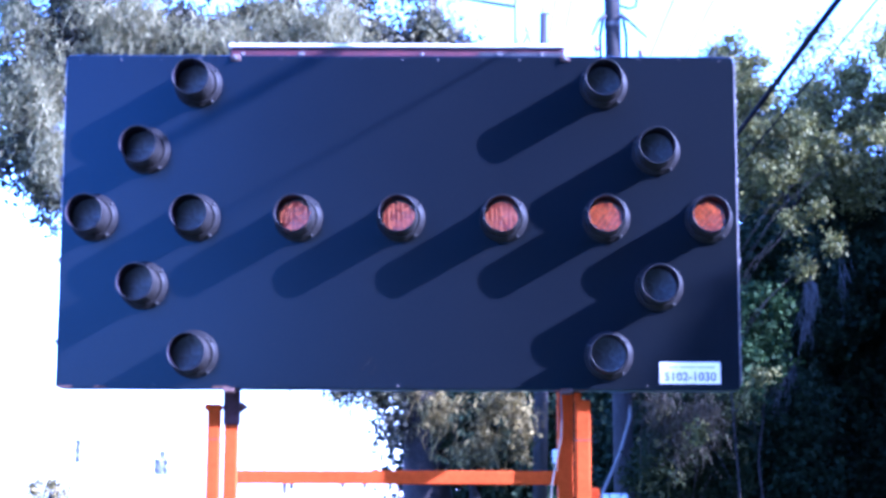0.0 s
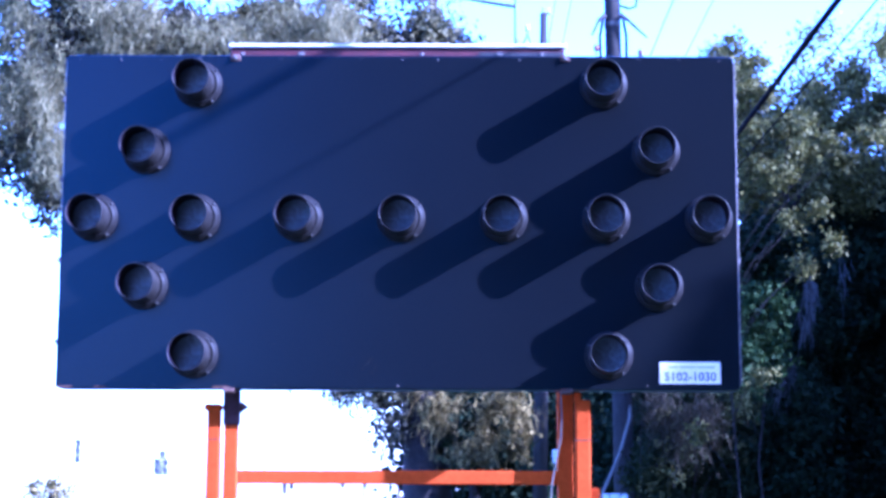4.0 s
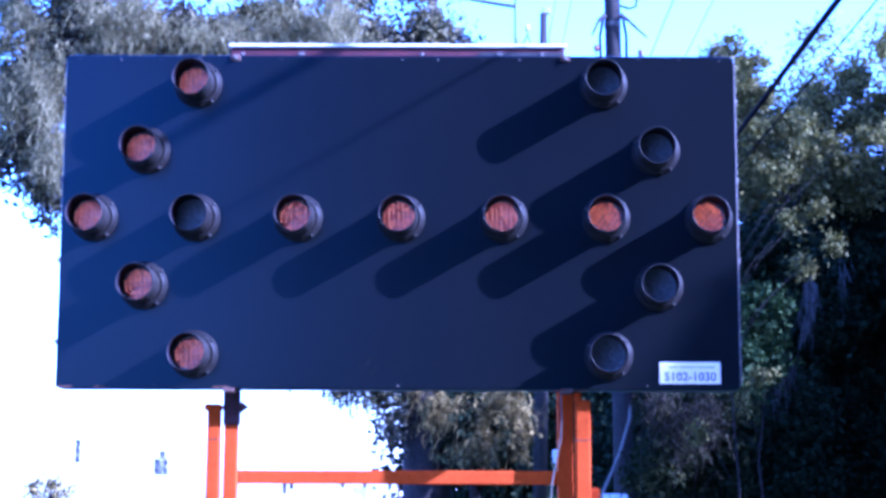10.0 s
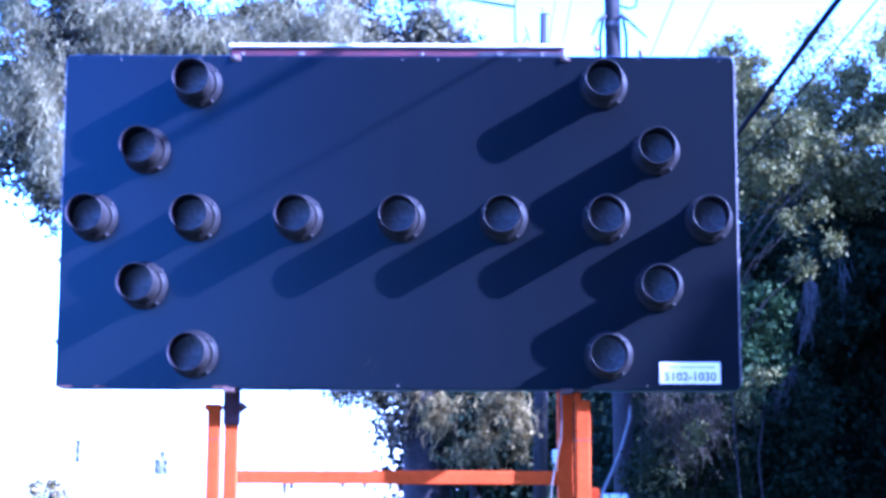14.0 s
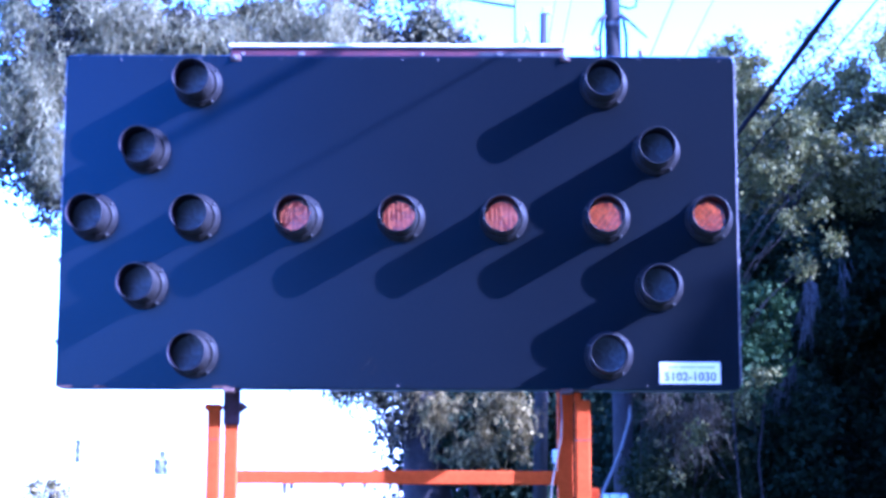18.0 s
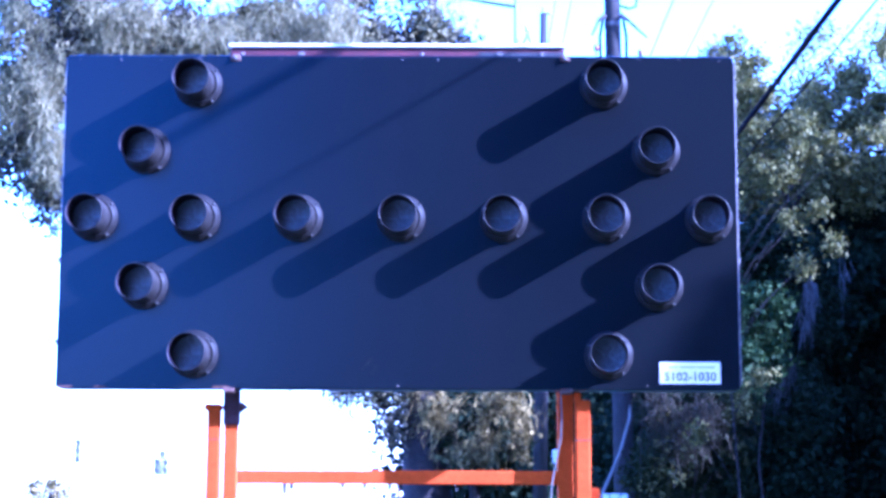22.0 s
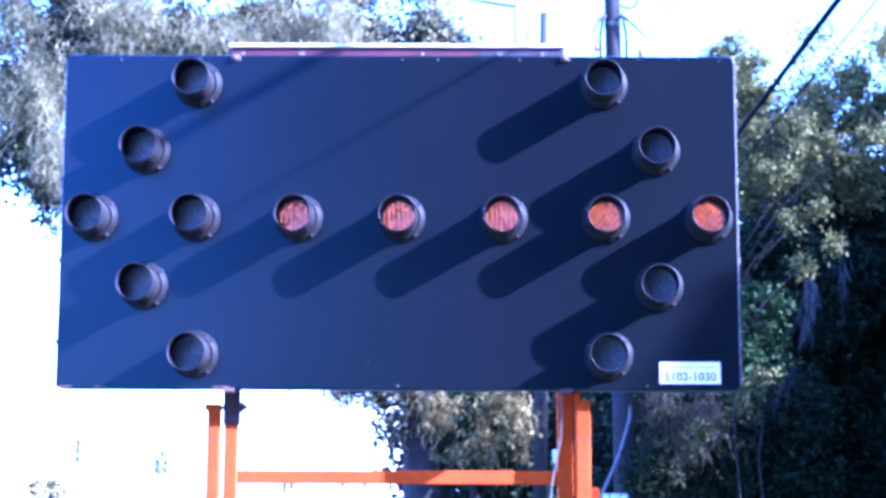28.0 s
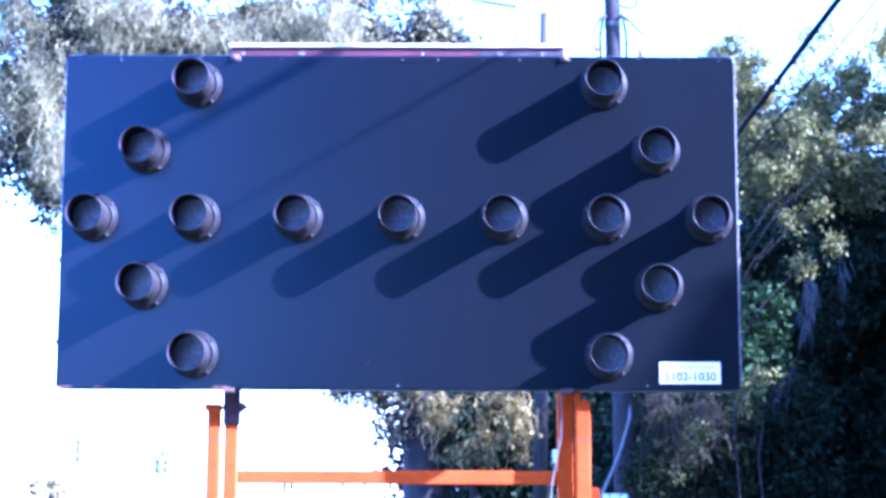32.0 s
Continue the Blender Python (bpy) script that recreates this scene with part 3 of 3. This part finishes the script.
for points in ([(-2.4, -0.8, 9.4), (-3.0, -1.4, 8.4), (-3.5, -1.9, 8.0), (-4.1, -2.0, 7.9)], [(-3.4, -1.2, 7.6), (-3.1, -1.9, 7.8), (-2.7, -2.1, 8.1)],
               [(-4.6, -1.4, 7.9), (-5.0, -1.9, 7.5), (-5.1, -2.1, 7.0)], [(-5.3, -1.5, 6.8), (-5.1, -2.0, 6.4), (-4.9, -2.1, 6.45)],
               [(-1.2, -0.6, 7.8), (-1.6, -1.5, 8.0), (-2.1, -1.9, 8.4)], [(0.0, 0.2, 7.6), (0.1, -0.5, 8.0), (0.4, -0.8, 8.15)]):
    limb(oak, points, 0.03, 0.008, "twig")
# Some clumps take the darker leaf colour as their shade.
OAKS = [((-5.15, -1.3, 8.5), (0.45, 0.4, 0.25), 1200, OAK), ((-5.6, -1.3, 7.85), (0.25, 0.3, 0.3), 800, OAK_SHADED), ((-5.1, -1.3, 8.1), (0.55, 0.5, 0.6), 2800, OAK_SHADED), ((-6.0, -1.3, 8.1), (0.5, 0.4, 0.7), 2800, OAK), ((-6.0, -1.4, 7.0), (0.45, 0.4, 0.7), 2200, OAK), ((-6.0, -1.4, 6.3), (0.3, 0.3, 0.35), 260, OAK_SHADED), ((-4.3, -1.3, 8.2), (0.5, 0.5, 0.5), 2600, OAK),
        ((-3.6, -1.3, 8.42), (0.4, 0.4, 0.25), 1300, OAK_SHADED), ((-2.9, -1.3, 8.3), (0.25, 0.3, 0.2), 700, OAK), ((-3.3, -1.3, 7.85), (0.65, 0.4, 0.27), 2200, OAK), ((-5.4, -1.4, 7.0), (0.5, 0.4, 0.6), 2200, OAK_SHADED),
        ((-5.35, -1.5, 6.2), (0.45, 0.4, 0.5), 1300, OAK), ((-5.3, -1.5, 5.65), (0.3, 0.3, 0.3), 260, OAK_SHADED), ((-2.4, -1.2, 8.2), (0.55, 0.5, 0.6), 2800, OAK),
        ((-1.7, -1.2, 8.2), (0.55, 0.5, 0.55), 2800, OAK), ((-1.05, -1.0, 8.3), (0.42, 0.5, 0.5), 1700, OAK), ((-0.45, -0.8, 8.25), (0.38, 0.4, 0.4), 1900, OAK_SHADED),
        ((0.05, -0.8, 8.35), (0.36, 0.4, 0.4), 2000, OAK), ((0.42, -0.8, 8.08), (0.26, 0.3, 0.3), 800, OAK_SHADED), ((-0.1, -0.8, 7.95), (0.3, 0.3, 0.2), 500, OAK_SHADED),
        ((-4.8, -1.4, 9.5), (1.6, 1.2, 0.6), 8000, OAK), ((-1.2, -0.6, 9.5), (1.4, 1.0, 0.45), 5000, OAK), ((-2.0, -0.6, 10.6), (3.2, 1.8, 1.0), 12000, OAK),
        ((-1.0, 0.3, 5.6), (2.2, 1.2, 1.6), 7000, OAK)]
for k, (c, r, n, mat) in enumerate(OAKS):
    leaf_cloud("foliage", c, r, n * 2, 0.052, mat, oak, 100 + k, tufts=int(20 * r[0] * r[1] * r[2]) + 24, spread=0.12, label="oak leaves, the shaded clumps coloured darker")
for k, (c, r, n, mat) in enumerate((((-1.0, -0.4, 3.4), (1.05, 0.7, 0.42), 4200, OAK_SHADED), ((-0.85, -0.3, 3.15), (0.75, 0.6, 0.35), 1900, OAK), ((-0.5, -0.3, 2.65), (0.3, 0.4, 0.5), 1000, OAK_SHADED))):
    leaf_cloud("foliage", c, r, n, 0.04, mat, oak, 125 + k, tufts=80, spread=0.09, label="oak leaves, the shaded clumps coloured darker", hollow=0.2)
MOSSES = [((-4.35, -1.9, 8.15), (0.55, 0.4, 0.5), 2600), ((-3.2, -1.9, 7.95), (0.8, 0.4, 0.24), 2400), ((-5.45, -2.0, 7.1), (0.4, 0.4, 0.5), 1400), ((-5.1, -2.0, 7.6), (0.3, 0.3, 0.3), 500),
          ((-2.4, -1.8, 8.05), (0.5, 0.4, 0.4), 1500), ((-1.65, -1.8, 8.15), (0.6, 0.4, 0.45), 2200), ((-5.3, -2.0, 6.3), (0.35, 0.3, 0.35), 600),
          ((-1.15, -1.6, 8.2), (0.25, 0.3, 0.3), 380), ((-5.75, -1.9, 8.4), (0.3, 0.3, 0.3), 350), ((-5.9, -1.9, 7.1), (0.25, 0.3, 0.3), 420)]
for k, (c, r, n) in enumerate(MOSSES):
    moss_veil("moss", c, r, n, 0.08, MOSS, oak, 130 + k, "pale grey hanging moss", curl=0.045, loose=0.12, wide=0.0064)

vine = thing("vine_thicket", (0.55, 17.9, 0), "sunlit tangle of vines and moss on a stump", "shrub")
limb(vine, [(0, 0.8, 0), (0.05, 0.8, 1.4), (-0.1, 0.8, 2.6)], 0.12, 0.05, "stem")
VINES = [((-0.55, -0.1, 2.75), (0.2, 0.2, 0.32), 420), ((0.2, 0, 2.85), (0.14, 0.2, 0.25), 360), ((0.47, 0, 2.92), (0.24, 0.25, 0.2), 620), ((0.66, 0, 2.55), (0.13, 0.2, 0.35), 480),
         ((-0.02, -0.3, 2.14), (0.3, 0.2, 0.12), 420), ((0.12, -0.2, 2.45), (0.08, 0.15, 0.25), 150), ((0.64, -0.1, 2.15), (0.12, 0.2, 0.15), 180)]
for k, (c, r, n) in enumerate(VINES):
    leaf_cloud("foliage", c, r, n, 0.05, VINE, vine, 160 + k, tufts=18, spread=0.045, label="dry pale vine leaves")
for k, (c, r, n, length) in enumerate((((-0.55, -0.2, 2.85), (0.22, 0.2, 0.34), 260, 0.06), ((0.45, -0.2, 2.85), (0.24, 0.2, 0.26), 150, 0.06), ((0.64, -0.1, 2.55), (0.12, 0.2, 0.4), 90, 0.08), ((0.05, -0.4, 2.2), (0.35, 0.2, 0.15), 140, 0.05), ((0.13, -0.2, 2.5), (0.06, 0.1, 0.3), 60, 0.2))):
    moss_veil("tangle", c, r, n, length, VINE, vine, 170 + k, "dry tan tendrils", curl=0.06, loose=0.05)
# Near-black leaves fill the gaps as the shade inside the tangle.
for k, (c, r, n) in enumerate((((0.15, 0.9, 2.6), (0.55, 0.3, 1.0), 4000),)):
    leaf_cloud("foliage", c, r, n, 0.08, SHADED_LEAF, vine, 175 + k, tufts=60, spread=0.12, label="leaves deep in the tangle, coloured dark for shade", hollow=0.1)

# broad-leaved trees on the verge side
def broad_tree(at, boughs, seed, label, height, mat=BROAD, size=0.035, more=3.5, tufty=16, spread=0.1, trunk=0.2):
    tree = thing("broadleaf_tree", at, label, "tree")
    limb(tree, [(0, 0, 0), (0.06, 0.02, height * 0.3), (-0.05, 0.0, height * 0.6), (0.05, 0, height * 0.85)], trunk, trunk * 0.25, "trunk")
    for k, (c, r, n) in enumerate(boughs):
        reach = math.hypot(c[0], c[1])
        low = max(0.5, c[2] - 0.9 * reach - 0.2)
        limb(tree, [(0, 0, low), (c[0] * 0.35, c[1] * 0.35, low + (c[2] - low) * 0.5), (c[0] * 0.75, c[1] * 0.75, low + (c[2] - low) * 0.85), c], trunk * 0.3, trunk * 0.08)
        leaf_cloud("foliage", c, r, int(n * more), size, mat, tree, seed + k, tufts=int(tufty * r[0] * r[1] * r[2]) + 14, spread=spread, label="green leaves")
    return tree


broad_tree((4.2, 13.6, 0), [((-0.95, 0, 6.3), (0.75, 0.7, 0.8), 4600), ((0.1, -0.2, 5.6), (0.9, 0.8, 0.65), 2600), ((0.9, 0.1, 5.9), (1.0, 0.8, 0.8), 4600)],
           300, "sunlit broad-leaved tree with yellow green leaves", 6.8, tufty=30, trunk=0.1)
broad_tree((7.6, 19.3, 0), [((-1.2, 0, 7.9), (1.3, 1.2, 1.1), 1900), ((0.6, 0, 8.2), (1.5, 1.4, 1.2), 1500), ((-1.2, -0.3, 6.6), (1.4, 1.2, 0.8), 5000), ((0.8, 0, 6.6), (1.6, 1.4, 1.0), 4500), ((-0.8, 0, 3.8), (2.0, 1.2, 1.4), 7000)],
           340, "tall broad-leaved tree with its lower boughs in shade", 8.8, size=0.045, more=2.2, tufty=26, spread=0.13)
SPRAYS = [(0.06, 6.09, 0.09), (0.3, 5.94, 0.14), (0.16, 5.63, 0.17), (0.37, 5.6, 0.12), (0.31, 5.19, 0.16), (0.68, 5.28, 0.17), (0.2, 4.9, 0.13), (0.48, 4.78, 0.17),
          (0.81, 5.02, 0.16), (1.14, 5.07, 0.17), (1.44, 5.19, 0.12), (0.68, 4.33, 0.12), (0.91, 4.47, 0.08),
          (1.0, 4.08, 0.08), (0.73, 3.86, 0.1), (0.26, 2.78, 0.05), (-0.31, 2.23, 0.06)]
broad_tree((2.95, 10.3, 0), [((x, 0.15 * math.sin(9 * z), z), (r, r, r * 0.8), int(9000 * r * r) + 60) for x, z, r in SPRAYS],
           470, "slender young tree with pale yellow green leaves", 5.6, YOUNG, size=0.026, more=2.6, tufty=0, spread=0.045, trunk=0.013)
# The near-black leaves carry the deep shade of this corner.
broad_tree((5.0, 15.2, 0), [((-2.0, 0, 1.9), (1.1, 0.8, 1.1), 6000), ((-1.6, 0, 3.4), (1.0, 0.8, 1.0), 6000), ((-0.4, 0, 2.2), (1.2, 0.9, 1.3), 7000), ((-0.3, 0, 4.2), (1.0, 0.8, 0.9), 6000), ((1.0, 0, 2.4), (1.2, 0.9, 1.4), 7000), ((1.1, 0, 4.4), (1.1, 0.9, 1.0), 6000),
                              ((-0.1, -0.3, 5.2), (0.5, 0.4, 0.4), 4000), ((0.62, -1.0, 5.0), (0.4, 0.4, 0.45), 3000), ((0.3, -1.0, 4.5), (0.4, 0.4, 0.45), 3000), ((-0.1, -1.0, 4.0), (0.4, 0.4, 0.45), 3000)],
           440, "tree in deep shade hung with moss, leaves coloured near black", 5.0, SHADED_LEAF, 0.06, 2.4, 40, 0.16, trunk=0.07)
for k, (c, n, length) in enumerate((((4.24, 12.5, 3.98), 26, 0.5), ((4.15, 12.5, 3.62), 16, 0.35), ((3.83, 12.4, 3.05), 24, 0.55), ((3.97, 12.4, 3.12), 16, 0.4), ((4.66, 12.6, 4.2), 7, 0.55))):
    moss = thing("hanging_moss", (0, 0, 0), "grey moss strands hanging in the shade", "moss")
    tagged(moss_veil("strand", c, (0.05, 0.04, 0.08), n * 2, length * 0.85, SHADED_MOSS, moss, 460 + k, curl=0.014, loose=0.03, wide=0.0045), kind="stuff")
broad_tree((3.6, 12.2, 0), [((0.05, 0, 3.55), (0.22, 0.2, 0.3), 900), ((0.0, 0, 3.1), (0.28, 0.25, 0.25), 900), ((-0.3, 0, 2.65), (0.25, 0.25, 0.2), 400)],
           458, "fresh green shrub at the edge of the shade", 3.3, FERN, 0.04, 1.6, 40, 0.08, trunk=0.025)
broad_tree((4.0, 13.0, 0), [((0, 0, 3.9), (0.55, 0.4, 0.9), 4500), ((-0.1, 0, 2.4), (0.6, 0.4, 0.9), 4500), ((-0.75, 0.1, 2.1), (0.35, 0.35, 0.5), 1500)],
           450, "shrub in the shade of taller trees, leaves coloured near black", 4.2, SHADED_LEAF, 0.05, 2.4, 60, 0.13, trunk=0.05)
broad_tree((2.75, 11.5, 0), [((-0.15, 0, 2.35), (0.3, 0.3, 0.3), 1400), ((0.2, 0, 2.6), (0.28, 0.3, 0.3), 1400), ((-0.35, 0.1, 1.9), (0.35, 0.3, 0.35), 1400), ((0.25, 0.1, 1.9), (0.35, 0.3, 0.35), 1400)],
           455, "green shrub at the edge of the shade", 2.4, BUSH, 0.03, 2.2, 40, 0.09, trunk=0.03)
# Trees out of view, added to keep sun and skylight off the right-hand foliage.
SHADE = dict(mat=OAK, size=0.14, more=2.0, tufty=30, spread=0.18)
broad_tree((8.1, 12.6, 0), [((0, 0, 7.0), (1.3, 1.8, 1.5), 12000), ((0, 0, 4.6), (1.4, 1.8, 1.8), 13000), ((0, 0, 1.4), (1.3, 1.6, 1.0), 5000)],
           480, "dense tree out of view, added to cast shade", 7.6, **SHADE)
broad_tree((10.2, 11.0, 0), [((0, 0, 4.7), (2.0, 3.0, 1.3), 6000), ((-0.4, 0, 3.4), (2.2, 3.2, 1.4), 7000), ((0, 0, 1.8), (2.2, 3.2, 1.4), 7000)],
           380, "dense tree out of view, added to cast shade", 6.0, **SHADE)
broad_tree((9.6, 5.2, 0), [((0, 0, 6.2), (2.8, 2.8, 2.2), 9000), ((-0.3, 0.6, 3.8), (2.8, 3.0, 2.0), 9000), ((0, 0, 1.9), (2.4, 2.6, 1.5), 7000)],
           400, "dense tree out of view, added to cast shade", 7.6, **SHADE)
# Added out of view: its first bough shades the panel's lower right corner.
broad_tree((9.9, -0.26, 0), [((-1.4, -1.97, 6.26), (0.24, 0.22, 0.24), 11000), ((-0.2, 0.05, 5.5), (2.6, 2.3, 1.15), 30000), ((0, 0.2, 3.9), (2.4, 2.4, 1.6), 24000), ((0, 0.4, 2.0), (2.0, 2.2, 1.3), 10000)],
           405, "dense tree out of view, added to cast shade", 7.0, mat=OAK, size=0.09, more=2.0, tufty=40, spread=0.06)
broad_tree((12.6, 17.0, 0), [((0, 0, 7.2), (2.2, 3.0, 1.7), 9000), ((0, 0, 4.8), (2.6, 3.2, 2.0), 9000), ((0, 0, 2.2), (2.4, 3.0, 1.8), 8000)],
           410, "dense tree out of view, added to cast shade", 8.4, **SHADE)
dry = thing("dry_vine", (2.6, 11.0, 0), "pale dry vine twigs climbing over the shrubs", "vine")
for points in ([(-0.22, 0, 2.67), (-0.3, -0.05, 2.53), (-0.45, 0, 2.38), (-0.46, 0.05, 2.2), (-0.42, 0.4, 1.9), (-0.44, 0.6, 0.0)], [(-0.36, 0, 2.44), (-0.22, -0.06, 2.5), (-0.13, 0, 2.41)],
               [(0.13, 0, 2.33), (0.19, -0.05, 2.21), (0.33, 0, 2.27)], [(0.13, 0, 2.33), (0.07, 0, 2.12), (0.11, 0.1, 2.0), (0.14, 0.45, 1.85), (0.05, 0.6, 0.0)],
               [(-0.27, 0, 2.12), (-0.18, -0.04, 2.18), (-0.21, 0, 2.06)], [(-0.18, 0, 1.98), (-0.1, -0.03, 2.0), (-0.09, 0.1, 1.88), (-0.14, 0.4, 1.8), (-0.14, 0.5, 0.0)]):
    part("twig", tube(bmesh.new(), points, [0.008] + [0.006] * (len(points) - 2) + [0.004], 6), TWIG, dry, smooth=True)
for k, (c, r, n) in enumerate((((0.17, 0, 2.3), (0.08, 0.08, 0.07), 40), ((-0.25, 0, 2.13), (0.09, 0.08, 0.05), 35), ((-0.1, 0, 1.85), (0.06, 0.06, 0.07), 30), ((-0.25, 0, 2.5), (0.07, 0.06, 0.07), 30), ((0.82, 0, 2.88), (0.08, 0.06, 0.05), 60))):
    leaf_cloud("foliage", c, r, n, 0.03, BROAD, dry, 490 + k, tufts=8, spread=0.03, label="dry pale vine leaves")
for k, (c, r, n) in enumerate((((-0.22, -0.12, 2.45), (0.2, 0.12, 0.22), 260), ((-0.05, -0.12, 2.2), (0.26, 0.12, 0.25), 300), ((0.2, -0.1, 2.4), (0.14, 0.1, 0.18), 110))):
    moss_veil("tangle", c, r, n, 0.05, DRY, dry, 496 + k, "dry brown tendrils", curl=0.04, loose=0.05, wide=0.005)
# Wood coloured near black, with its shade in the leaf colour.
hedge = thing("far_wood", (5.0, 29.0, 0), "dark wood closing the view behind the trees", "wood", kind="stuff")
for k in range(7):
    leaf_cloud("foliage", (-4.0 + k * 2.4, 0.4 * (k % 2), 2.6 + 0.5 * (k % 3)), (1.9, 1.2, 2.8), 15000, 0.13, SHADED_LEAF, hedge, 420 + k, tufts=240, spread=0.25, hollow=0.1)

# Wood out of view, added to block skylight; its gap brightens the panel's left.
behind = thing("unseen_wood", (0, -16, 0), "unseen wood behind the viewer, added to block skylight", "wood", kind="stuff")
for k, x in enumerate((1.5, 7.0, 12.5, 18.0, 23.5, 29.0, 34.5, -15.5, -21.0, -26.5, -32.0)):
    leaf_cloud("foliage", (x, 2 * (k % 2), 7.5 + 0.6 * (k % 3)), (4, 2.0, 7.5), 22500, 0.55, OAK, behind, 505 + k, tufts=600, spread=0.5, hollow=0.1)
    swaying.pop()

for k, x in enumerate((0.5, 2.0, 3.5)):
    leaf_cloud("foliage", (x, -8.0, 3.4), (1.2, 0.5, 2.7), 26000, 0.1, SHADED_LEAF, hedge, 434 + k, tufts=300, spread=0.2, hollow=0.05)
leaf_cloud("foliage", (0.45, -7.8, 6.7), (0.7, 0.4, 1.0), 9000, 0.08, SHADED_LEAF, hedge, 438, tufts=90, spread=0.16, hollow=0.05)
# Clump added to keep the sun off the wooden post.
leaf_cloud("foliage", (0.2, -3.4, 3.0), (1.3, 0.9, 2.4), 9000, 0.1, SHADED_LEAF, hedge, 430, tufts=200, spread=0.2, hollow=0.1)

# ---- far left: signals over the crossing, tree tops ----


def signal_head(at, columns, label):
    """A hanging signal; columns: (side shift, lowest lens, number of lenses)."""
    sig = thing("traffic_signal", at, label, "traffic signal", "hanging traffic signals")
    top = 0
    for shift, low, lenses in columns:
        part("housing", boxed(shift - 0.17, shift + 0.17, -0.1, 0.1, low * 0.36, 0.36 * (low + lenses), bevel=0.03), SIGNAL, sig)
        top = max(top, low + lenses)
        for k in range(low, low + lenses):
            bm = bmesh.new()
            lathe(bm, [(0.15, 0.1), (0.15, 0.32), (0.14, 0.32), (0.14, 0.1)], pose(shift, 0, 0.18 + 0.36 * k) @ FACING, 16)
            part("visor", bm, SIGNAL, sig)
    part("hanger", tube(bmesh.new(), [(0, 0, 0.36 * top), (0, 0, 5.6 - at[2])], 0.008, 6), STEEL, sig)
    return sig


signal_head((-16.2, 68.0, 2.75), [(0, 0, 3)], "dark traffic signal hanging over the crossing")
signal_head((-12.5, 68.0, 2.25), [(-0.19, 0, 2), (0.19, 0, 2), (0.05, 2, 1)], "dark five-lens traffic signal hanging over the crossing")
span = thing("span_wire", (0, 68, 0), "steel span wire between two poles over the crossing", "cable")
part("wire", tube(bmesh.new(), [(-42, 0, 6.0), (-16, 0, 5.6), (-12.5, 0, 5.6), (14, 0, 6.0)], 0.008, 6), STEEL, span)
for x in (-42, 14):
    part("pole", capped(bmesh.new(), [(0.15, -0.65), (0.12, 6.4)], pose(x, 0, 0), 12), STEEL, span)
far_tree = thing("far_tree", (-27.5, 110, -1.3), "distant hazy tree beyond the crossing", "tree")
limb(far_tree, [(0, 0, 0), (0, 0, 1.3), (0.1, 0, 3.0)], 0.15, 0.08, "trunk")
leaf_cloud("foliage", (0, 0, 2.6), (1.4, 0.8, 0.9), 600, 0.18, VINE, far_tree, 450, tufts=24, spread=0.3)

far_sign = thing("road_sign", (-1.45, 54.0, -0.4), "red and white road sign on a post", "road sign")
part("post", boxed(-0.03, 0.03, 0.02, 0.08, 0, 2.1), STEEL, far_sign)
part("face", boxed(-0.17, 0.17, -0.01, 0.015, 1.7, 2.12, bevel=0.004), RED, far_sign)
part("plate", boxed(-0.09, 0.11, -0.02, -0.012, 1.82, 2.0), WHITE, far_sign)
name_sign = thing("street_sign", (-2.85, 54.0, -0.4), "grey street sign plates on a post", "road sign")
part("post", boxed(-0.03, 0.03, 0.02, 0.08, 0, 2.1), STEEL, name_sign)
part("plate", boxed(-0.36, 0.12, -0.01, 0.015, 1.9, 2.12, bevel=0.004), GREYPAINT, name_sign)
part("plate", boxed(0.16, 0.4, -0.01, 0.08, 1.95, 2.05, bevel=0.004), GREYPAINT, name_sign)

# ---- movement ----
PERIOD, FIRST = 1.656, 0.045


def lit(group, t):
    """Whether a group of lamps is lit at t: off, two lamps, five lamps, then the arrow's head as well."""
    p = (t - FIRST) % PERIOD
    return {"head": p < 0.41, "five": p < 0.41 or p >= 1.23, "two": p < 0.41 or p >= 0.82}[group]


def motions():
    last = 32 * FPS
    for group, boards in flashing.items():
        states = [lit(group, k / FPS) for k in range(last + 1)]
        for diodes, turn, side in boards:
            rows = []
            for k, on in enumerate(states):
                if k in (0, last) or states[k - 1] != on or states[min(k + 1, last)] != on:
                    at = SEAT if on else SEAT + side
                    rows.append((k / FPS, Matrix.LocRotScale(at, Euler((0, turn, 0)), None)))
            walk(diodes, rows)
    for ob, at, seed in swaying:
        r = random.Random(seed)
        a, b, c = r.uniform(0, 6.28), r.uniform(0, 6.28), r.uniform(1.7, 2.6)
        rows = []
        for k in range(0, 33, 1):
            gust = 0.5 + 0.5 * math.sin(k * 0.37 + seed)
            rows.append((float(k), pose(*at, 0.5 * gust * math.sin(k * c + a), 0.6 * gust * math.sin(k * (c - 0.4) + b), 0.4 * math.sin(k * 1.3 + a))))
        walk(ob, rows)


motions()
